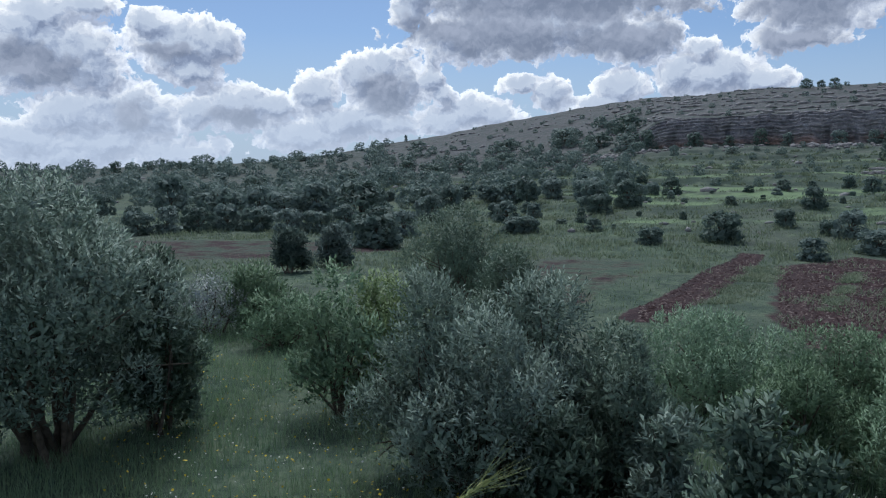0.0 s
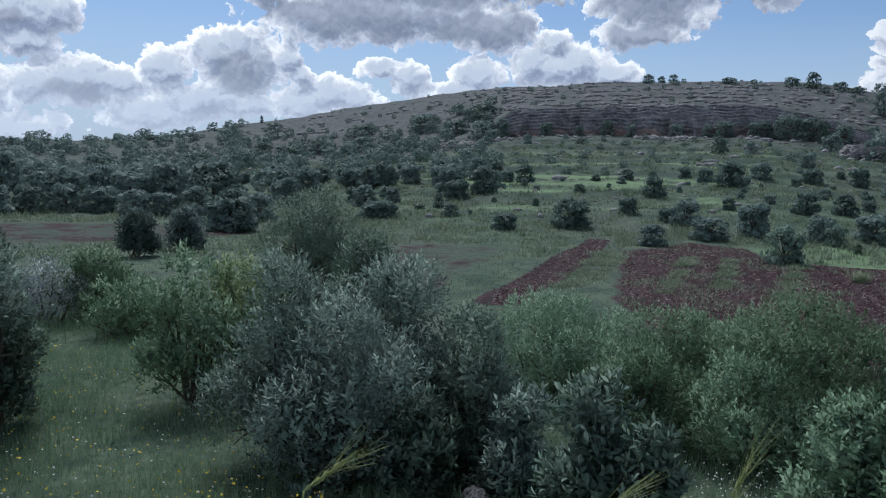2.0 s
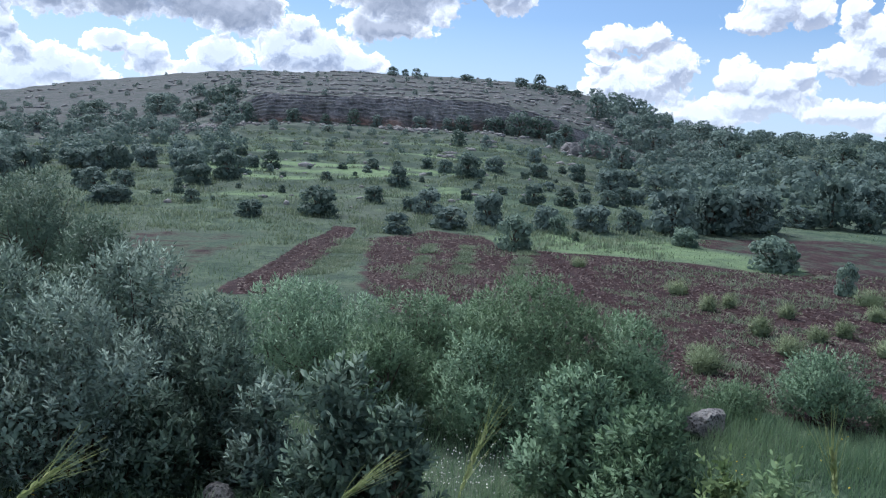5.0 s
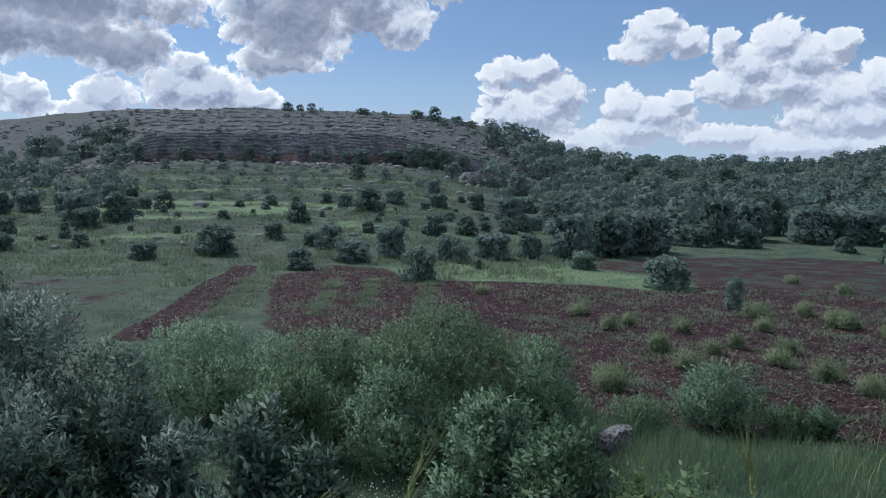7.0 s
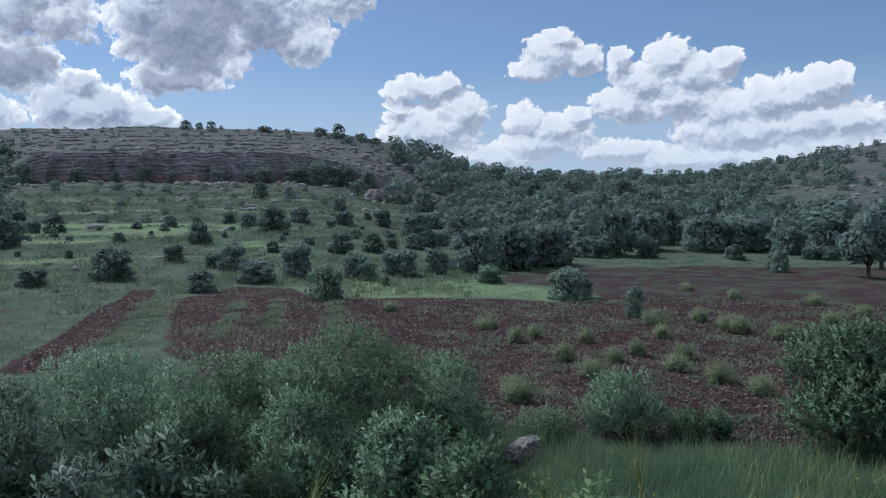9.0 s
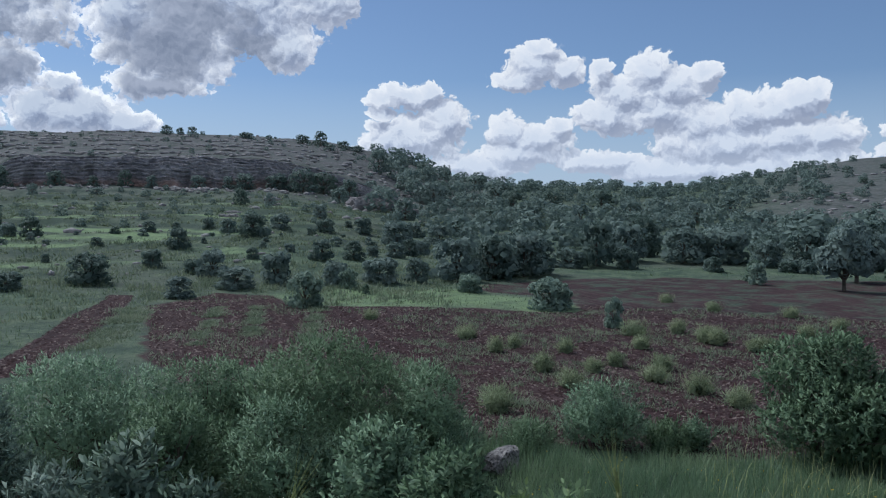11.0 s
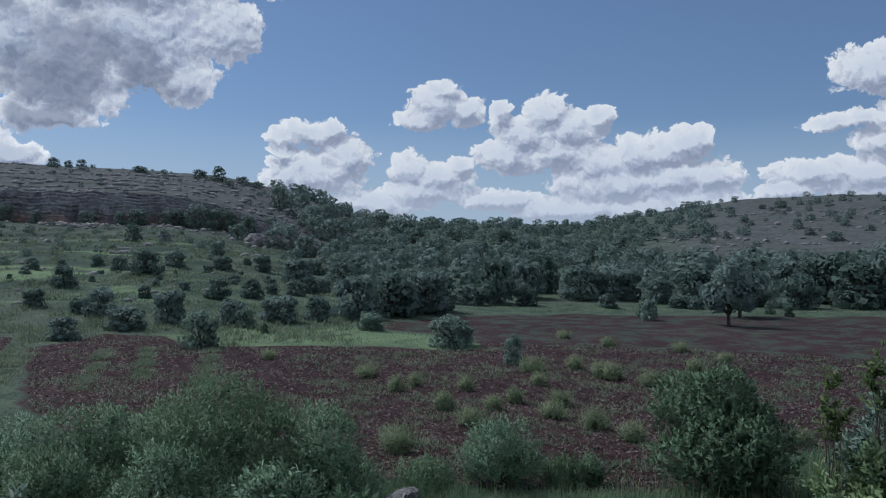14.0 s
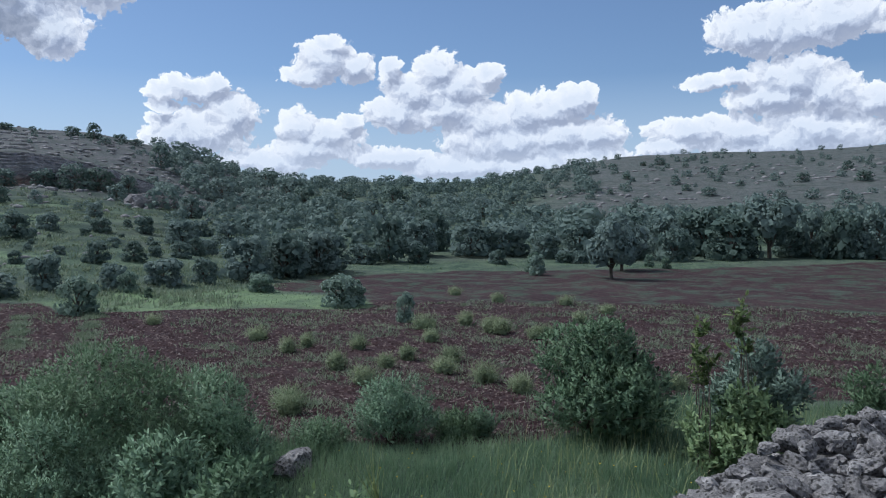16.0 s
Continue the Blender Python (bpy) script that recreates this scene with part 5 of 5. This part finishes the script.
loose_rocks("hillside_rocks", "pale grey limestone blocks lying over the hillside", ROCK, hill_rocks(), 31)


def ledge_rows():
    """Low broken ledges of limestone that follow the contours of the brow, as one thing."""
    rng = np.random.default_rng(19)
    pieces, protos = [], []
    for k in range(6):
        me = rock_mesh("stone", 330 + k, (1, 1, 1), ROCK, 10, 1)
        co = np.zeros(len(me.vertices) * 3)
        me.vertices.foreach_get("co", co)
        protos.append((co.reshape(-1, 3), np.array([list(p.vertices) for p in me.polygons])))
        bpy.data.meshes.remove(me)
    for off, lo, hi, share in ((6, 10, 41, 0.7), (10, 16, 41, 0.6), (15, 4, 40, 0.5), (21, 14, 40, 0.6), (28, -2, 39, 0.45), (36, 8, 38, 0.4), (46, -6, 37, 0.35), (58, 0, 36, 0.3),
                               (-8, -8, 12, 0.35), (0, -12, 12, 0.35), (-16, 30, 41, 0.25), (-30, 24, 38, 0.12), (-45, 12, 34, 0.08), (20, 66, 92, 0.25), (45, 66, 92, 0.3), (80, 68, 92, 0.3)):
        b = lo + rng.uniform(0, 0.4)
        while b < hi:
            long = rng.uniform(0.5, 1.5)
            b += math.degrees(long * 1.5 / (float(MID_D(b)) + off))
            if 0.5 + 0.35 * math.sin(b * 2.3 + off) + 0.25 * math.sin(b * 5.9 + off * 3) > share + 0.16:
                continue
            d = float(MID_D(b)) + off + 1.5 * math.sin(b * 0.7 + off) + rng.normal(0, 0.25)
            x, y, q = d * math.sin(radians(b)), d * math.cos(radians(b)), radians(-b) + rng.normal(0, 0.15)
            v, f = protos[len(pieces) % 6]
            p = v * [long, rng.uniform(0.35, 0.7), rng.uniform(0.16, 0.4)]
            pieces.append((np.stack([p[:, 0] * math.cos(q) - p[:, 1] * math.sin(q) + x, p[:, 0] * math.sin(q) + p[:, 1] * math.cos(q) + y, p[:, 2] + float(height(x, y)) + 0.05], 1), f))
    tagged(new("limestone_ledges", mesh_from("limestone_ledges", *joined(pieces), ROCK)), "broken grey limestone ledges along the hill's brow", "rock ledges", kind="stuff")


ledge_rows()


def single_rock(name, label, x, y, size, seed, sink=0.3, mat=WALL_STONE):
    ob = tagged(new(name, rock_mesh("boulder", seed, size, mat, 12, 4, 0.10)), label, "rock")
    ob.matrix_basis = pose(x, y, float(height(x, y)) + size[2] * (1 - 2 * sink) * 0.6, 0, 0, seed * 40)
    return ob


single_rock("boulder", "dark lichened limestone boulder beside the bushes", 7.58, 6.84, (0.42, 0.26, 0.22), 5, 0.2)
single_rock("boulder", "small pale lichened stone in the grass", 1.52, 6.55, (0.19, 0.16, 0.2), 7, 0.15)
single_rock("boulder", "small grey stone half hidden in leaves", 1.75, 4.9, (0.10, 0.09, 0.08), 8)

OUTCROP_ROCK = rock_material("pale_outcrop_limestone", (0.08, 0.076, 0.076), (0.17, 0.16, 0.158), (0.29, 0.275, 0.265), None, 1.5)
for i in range(11):
    a, k = 36.9 + 0.42 * i, i % 3
    d = 96.0 + 1.4 * math.sin(i * 2.2)
    single_rock("outcrop", "pale grey limestone outcrop among the bushes of the shoulder", d * math.sin(radians(a)), d * math.cos(radians(a)),
                (1.1 + 0.25 * k, 0.9, 1.5 - 0.3 * abs(i - 4) * 0.5 + 0.2 * k), 61 + i, 0.3, OUTCROP_ROCK)

# ---------------------------------------------------------------- the tumbled stone wall
HEAP = [(6.75, 2.05), (7.6, 2.1), (9.4, 1.6), (11.6, 1.0), (13.5, 0.4), (13.5, -1.6), (6.0, -1.4), (6.1, 1.0)]


def stone_wall():
    top = new("stone_wall")
    tagged(top, "broad tumbled dry-stone wall of lichened grey fieldstones", "stone wall")
    top.matrix_basis = pose(9, 0.4, 0)
    rng = np.random.default_rng(12)
    shapes = [rock_mesh("stone", 200 + k, (1, rng.uniform(0.65, 0.95), rng.uniform(0.5, 0.8)), WALL_STONE, 18, 3, 0.22) for k in range(9)]
    made = []
    for step, lift, big in ((0.42, -0.2, 0.32), (0.34, 0.0, 0.25), (0.36, 0.10, 0.15)):
        for gx in np.arange(6.0, 13.6, step):
            for gy in np.arange(-1.6, 1.9, step):
                x, y = gx + rng.normal(0, step * 0.22), gy + rng.normal(0, step * 0.22)
                d = float(inside(HEAP, np.array(x), np.array(y), 2.4)) - 0.5
                if d <= 0.0 or (y < -0.7 and x > 8):
                    continue
                ground_z = float(height(x, y))
                z = ground_z + 0.76 * min(1.0, 0.35 + d * 3.2) + lift + rng.normal(0, 0.05)
                made.append((math.hypot(x, y), x, y, z, big * rng.uniform(0.55, 1.3)))
    made.sort()
    for i, (_, x, y, z, s) in enumerate(made[:300]):
        ob = new("stone", shapes[i % 9])
        ob.parent = top
        ob.matrix_basis = pose(x - 9, y - 0.4, z, *rng.uniform(-35, 35, 2), rng.uniform(0, 360)) @ Matrix.Diagonal((s, s, s * 0.85, 1))
    # rubble core under the stones
    core = loose_core([(x, y, z - 0.28) for _, x, y, z, s in made[::2]])
    core.parent = top
    core.matrix_basis = pose(-9, -0.4, 0)


def loose_core(spots):
    pieces = []
    me = rock_mesh("stone", 260, (0.3, 0.3, 0.3), WALL_STONE, 10, 1)
    co = np.zeros(len(me.vertices) * 3)
    me.vertices.foreach_get("co", co)
    f = np.array([list(p.vertices) for p in me.polygons])
    for x, y, z in spots:
        zz = float(height(x, y))
        for k in np.arange(zz, max(z, zz + 0.05), 0.3):
            pieces.append((co.reshape(-1, 3) + [x, y, k], f))
    return tagged(new("rubble_core", mesh_from("rubble_core", *joined(pieces), WALL_STONE)), kind="stuff")


stone_wall()

# ---------------------------------------------------------------- ploughed earth: clods, pebbles, weeds
def field_spots(count, rng, near, far, lo=14, hi=93):
    a = np.radians(rng.uniform(lo, hi, count))
    d = near * (far / near) ** rng.random(count)
    x, y = d * np.sin(a), d * np.cos(a)
    keep = soil_at(x, y) > 0.55
    return x[keep], y[keep]


def build_lumps(name, label, mat, count, near, far, size, seed):
    rng = np.random.default_rng(seed)
    x, y = field_spots(count, rng, near, far)
    n = len(x)
    dirs = np.array([[1, 0, 0], [0, 1, 0], [-1, 0, 0], [0, -1, 0], [0, 0, 1], [0, 0, -1]], float)
    s = size * rng.uniform(0.4, 1.3, n) * (0.75 + 0.022 * np.hypot(x, y))
    ang = rng.uniform(0, 6.28, n)
    v = dirs[None] * rng.uniform(0.6, 1.3, (n, 6, 1)) * s[:, None, None] * [1.2, 0.9, 0.6]
    c, q = np.cos(ang)[:, None], np.sin(ang)[:, None]
    v = np.stack([v[..., 0] * c - v[..., 1] * q, v[..., 0] * q + v[..., 1] * c, v[..., 2]], -1)
    v += np.stack([x, y, height(x, y) + 0.12 * s], 1)[:, None]
    f = np.array([[0, 1, 4], [1, 2, 4], [2, 3, 4], [3, 0, 4]])
    faces = (np.arange(n)[:, None, None] * 6 + f[None]).reshape(-1, 3)
    tagged(new(name, mesh_from(name, v.reshape(-1, 3), faces, mat)), label, "soil" if mat is EARTH else "stones", kind="stuff")


build_lumps("earth_clods", "crumbly dark red clods of ploughed earth", EARTH, 60000, 9, 45, 0.034, 41)
build_lumps("field_pebbles", "pale pebbles strewn over the ploughed earth", PEBBLE, 36000, 9, 62, 0.026, 42)


def weed_rows(n, rng):
    """Weeds left standing in lines between the ploughed strips, and here and there on the field."""
    xs, ys = [], []
    for (ax, ay), (bx, by), w, share in (((9.1, 18.6), (13.7, 26.1), 0.15, 0.14), ((10.9, 19.0), (15.1, 25.8), 0.16, 0.14), ((11.6, 17.3), (16.5, 24.0), 0.2, 0.14),
                                         ((8.2, 21.1), (12.0, 27.9), 0.16, 0.08), ((6.9, 19.8), (11.6, 28.4), 0.28, 0.22)):
        k = int(n * share * 0.45)
        u = rng.random(k)
        gap = np.sin(u * 23 + ax) > -0.55
        xs.append((ax + (bx - ax) * u + rng.normal(0, w, k))[gap])
        ys.append((ay + (by - ay) * u + rng.normal(0, w * 0.6, k))[gap])
    k = int(n * 0.30)
    centres = field_spots(900, rng, 10, 40, 40)
    pick = rng.integers(0, len(centres[0]), k)
    spread = 0.06 + 0.16 * hash01(pick, 4)
    xs.append(centres[0][pick] + rng.normal(0, 1, k) * spread)
    ys.append(centres[1][pick] + rng.normal(0, 1, k) * spread)
    return np.concatenate(xs), np.concatenate(ys)


grass_blades("field_weeds", "grey-green weeds in rows and tufts on the red field", 80000, weed_rows, lambda x, y: 0.07 + 0.08 * hash01(np.floor(x * 1.5), np.floor(y * 1.5)), 0.009, WEED, 51, 2.0, plain=True)


def thin_weeds(n, rng):
    x, y = field_spots(n, rng, 16, 64, 22)
    patch = wave_noise(x, y, 3.2, 64) + 0.6 * wave_noise(x, y, 9, 65) + 0.03 * (np.hypot(x, y) - 36)
    return x[patch > -0.1], y[patch > -0.1]


grass_blades("thin_field_weeds", "thin grey-green weeds over the farther red field", 90000, thin_weeds, lambda x, y: 0.12 + 0 * x, 0.010, WEED, 57, 2.0, plain=True)


def weed_tuft(x, y, w, h, seed, label, mat=WEED_PALE, count=260):
    """One clump of taller weeds."""
    rng = np.random.default_rng(seed)
    lobes = bush_lobes(rng, w * 0.85, h * 0.75, 6, 0.0)
    leaves, soft = leafy_crown(rng, lobes, count, 5, 0.10, 0.10, 0.16, False)
    crown = mesh_from("blades", *leaves, mat, normals=soft)
    ob = tagged(new("weed_clump", crown), label, "weed", "weeds of the red field")
    ob.matrix_basis = pose(x, y, float(height(x, y)) - 0.03)


# ---------------------------------------------------------------- grass
def meadow_spots(lo, hi, near, far, power=1.0):
    def spots(n, rng):
        a = np.radians(rng.uniform(lo, hi, n))
        d = near + (far - near) * rng.random(n) ** power
        x, y = d * np.sin(a), d * np.cos(a)
        keep = (soil_at(x, y) < 0.45) & (inside(HEAP, x, y, 0.3) < 0.5)
        return x[keep], y[keep]
    return spots


def sward(x, y):
    return 0.20 + 0.10 * wave_noise(x, y, 2.6, 61) + 0.06 * wave_noise(x, y, 0.8, 62)


grass_blades("meadow_grass", "soft green meadow grass of the clearing", 80000, meadow_spots(-34, 8, 2.6, 19, 0.8), lambda x, y: sward(x, y).clip(0.08), 0.0036, GRASS, 52, 0.9, plain=True)
grass_blades("bank_grass", "long green grass on the bank under the bushes", 70000, meadow_spots(4, 95, 2.6, 13, 0.9), lambda x, y: (sward(x, y) + 0.04).clip(0.08), 0.003, GRASS, 53, 0.8)
grass_blades("field_edge_grass", "long green grass along the field's edge", 70000, meadow_spots(40, 95, 6.5, 15, 0.8), lambda x, y: (sward(x, y) + 0.03).clip(0.08), 0.004, GRASS, 54, 0.8, plain=True)
grass_blades("hill_grass", "tufted grass over the lower hillside", 60000, meadow_spots(-32, 92, 15, 60, 1.3), lambda x, y: 0.11 + 0.05 * wave_noise(x, y, 6, 63), 0.007, TUFT, 55, 1.4, plain=True)


def slope_tussocks(n, rng):
    """Rank tufts in clumps along the terraces of the lower slope."""
    a = np.radians(rng.uniform(-20, 44, 5200))
    d = rng.uniform(27, 100, 5200)
    cx, cy = d * np.sin(a), d * np.cos(a)
    keep = (land(cx, cy)[1] < 0.15) & (soil_at(cx, cy) < 0.3)
    cx, cy = cx[keep], cy[keep]
    pick = rng.integers(0, len(cx), n)
    return cx[pick] + rng.normal(0, 0.28, n), cy[pick] + rng.normal(0, 0.16, n)


grass_blades("slope_tussocks", "rank dark green tussocks along the slope's low terraces", 60000, slope_tussocks, lambda x, y: 0.24 + 0.1 * wave_noise(x, y, 5, 66), 0.012, WEED, 58, 1.2, plain=True)


def tall_stalks(n, rng):
    x, y = meadow_spots(62, 95, 5.5, 14)(n, rng)
    return x, y


grass_blades("pale_grass_stalks", "tall pale feathery grass stalks bending in the wind", 1500, tall_stalks, lambda x, y: 0.50 + 0 * x, 0.0035, STRAW, 56, 0.9, 1.0)


def flowers(name, label, mat, spots, count, size, lift, seed):
    rng = np.random.default_rng(seed)
    x, y = spots(count, rng)
    n = len(x)
    c = np.stack([x, y, height(x, y) + lift * rng.uniform(0.7, 1.4, n)], 1)
    nrm = unit(rng.normal(0, 0.5, (n, 3)) + [0, 0, 1])
    a = across(nrm, rng)
    b = np.cross(nrm, a)
    s = (size * rng.uniform(0.6, 1.3, n))[:, None]
    ang = np.linspace(0, 2 * np.pi, 6, endpoint=False)
    v = c[:, None] + s[:, None] * (np.cos(ang)[None, :, None] * a[:, None] + np.sin(ang)[None, :, None] * b[:, None])
    f = np.arange(n)[:, None] * 6 + np.arange(6)[None]
    tagged(new(name, mesh_from(name, v.reshape(-1, 3), f, mat)), label, "flowers", kind="stuff")


def clustered(cx, cy, spread):
    def spots(n, rng):
        return rng.normal(cx, spread, n), rng.normal(cy, spread * 0.7, n)
    return spots


flowers("white_flowers", "tiny white wildflowers under the bushes", PETAL_WHITE, clustered(3.9, 6.2, 0.6), 420, 0.007, 0.30, 71)
flowers("white_flowers", "tiny white wildflowers scattered in the clearing", PETAL_WHITE, meadow_spots(-22, 2, 5, 12), 420, 0.010, 0.26, 72)
flowers("yellow_flowers", "small yellow wildflowers scattered in the clearing", PETAL_YELLOW, meadow_spots(-24, 2, 4.5, 13), 900, 0.012, 0.26, 73)
flowers("yellow_flowers", "small yellow wildflowers in the meadow grass", PETAL_YELLOW, meadow_spots(50, 80, 6, 10), 160, 0.009, 0.28, 74)


# ---------------------------------------------------------------- barley ears close to the camera
def barley(x, y, z, bow, heading, seed, span=0.085):
    """A stalk bent at the top, its ear of grains and the long awns."""
    rng = np.random.default_rng(seed)
    top = new("barley_plant")
    tagged(top, "pale green wild barley with a long bearded ear", "grass plant", "barley plants on the bank")
    foot = float(height(x, y))
    top.matrix_basis = pose(x, y, foot)
    h = np.array([math.cos(heading), math.sin(heading), 0])
    base = -h * 0.10 * bow
    tip = np.array([0, 0, z - foot])
    line = [base + [0, 0, -0.05], base + (tip - base) * 0.5 + [0, 0, 0.02], tip]
    v, f = tube(line, [0.0028, 0.0025, 0.002])
    new("stalk", mesh_from("stalk", v, f, STRAW, True)).parent = top
    go = unit(np.array([0, 0, 1.0]) + h * bow)
    s = np.linspace(0, 1, 22)
    pos = tip + go * (s * span)[:, None] + [0, 0, 0]
    grains = leaf_cloud(pos, unit(go + 0.25 * across(np.repeat(go[None], 22, 0), rng)), np.full(22, 0.018), np.full(22, 0.0085), rng, True)
    new("ear", mesh_from("ear", *grains, STRAW)).parent = top
    awns = []
    for p in pos:
        d = unit(go + 0.16 * rng.normal(size=3))
        l = rng.uniform(0.07, 0.12)
        awns.append(tube([p, p + d * l * 0.5, p + d * l + h * 0.006], [0.0006, 0.0005, 0.0003], 3))
    new("beard", mesh_from("beard", *joined(awns), STRAW)).parent = top


barley(0.009, 1.345, 2.621, 1.2, -0.38, 1)
barley(0.722, 1.202, 2.592, 0.35, -0.38, 2, 0.12)
barley(0.521, 1.285, 2.568, 1.1, -0.38, 3, 0.05)
barley(1.254, 0.844, 2.645, -0.3, 0.1, 5)
weed_tuft(13.1, 10.7, 0.5, 0.5, 300, "spiky pale green weed clump on the red earth")
weed_tuft(12.2, 9.3, 0.6, 0.3, 301, "spiky pale green weed clump on the red earth")
weed_tuft(9.7, 8.9, 0.6, 0.3, 302, "spiky pale green weed clump on the red earth")
weed_tuft(14.2, 8.7, 0.7, 0.3, 303, "spiky pale green weed clump on the red earth")
weed_tuft(13.8, 7.5, 0.7, 0.4, 304, "spiky pale green weed clump on the red earth")
weed_tuft(13.2, 6.4, 0.5, 0.3, 305, "spiky pale green weed clump on the red earth")
weed_tuft(14.9, 10.1, 0.4, 0.3, 306, "spiky pale green weed clump on the red earth")
weed_tuft(14.3, 13.2, 0.4, 0.4, 307, "spiky pale green weed clump on the red earth")
weed_tuft(15.4, 11.9, 0.4, 0.3, 308, "spiky pale green weed clump on the red earth")
weed_tuft(19.9, 10.3, 0.7, 0.5, 309, "spiky pale green weed clump on the red earth")
weed_tuft(17.3, 11.0, 0.5, 0.3, 310, "spiky pale green weed clump on the red earth")
weed_tuft(15.5, 15.4, 0.7, 0.3, 311, "spiky pale green weed clump on the red earth")
weed_tuft(19.8, 8.9, 0.6, 0.3, 312, "spiky pale green weed clump on the red earth")
weed_tuft(16.1, 20.4, 0.6, 0.2, 313, "spiky pale green weed clump on the red earth")
weed_tuft(20.8, 12.0, 0.6, 0.4, 314, "spiky pale green weed clump on the red earth")
weed_tuft(19.4, 12.6, 1.1, 0.4, 315, "spiky pale green weed clump on the red earth")
weed_tuft(13.8, 9.9, 0.4, 0.2, 316, "spiky pale green weed clump on the red earth")
weed_tuft(15.1, 13.3, 0.3, 0.3, 317, "spiky pale green weed clump on the red earth")
weed_tuft(23.0, 9.2, 0.6, 0.3, 318, "spiky pale green weed clump on the red earth")
weed_tuft(25.7, 9.3, 0.6, 0.3, 319, "spiky pale green weed clump on the red earth")
weed_tuft(27.8, 11.7, 0.8, 0.3, 320, "spiky pale green weed clump on the red earth")
weed_tuft(26.9, 14.1, 0.7, 0.3, 321, "spiky pale green weed clump on the red earth")
weed_tuft(28.9, 17.2, 0.7, 0.3, 322, "spiky pale green weed clump on the red earth")
weed_tuft(15.5, 9.3, 0.5, 0.3, 323, "spiky pale green weed clump on the red earth")
weed_tuft(20.0, 10.7, 0.7, 0.5, 324, "spiky pale green weed clump on the red earth")
weed_tuft(19.6, 9.1, 0.5, 0.3, 325, "spiky pale green weed clump on the red earth")
weed_tuft(10.1, 9.3, 0.6, 0.3, 326, "spiky pale green weed clump on the red earth")
weed_tuft(15.0, 4.0, 0.3, 0.2, 327, "spiky pale green weed clump on the red earth")
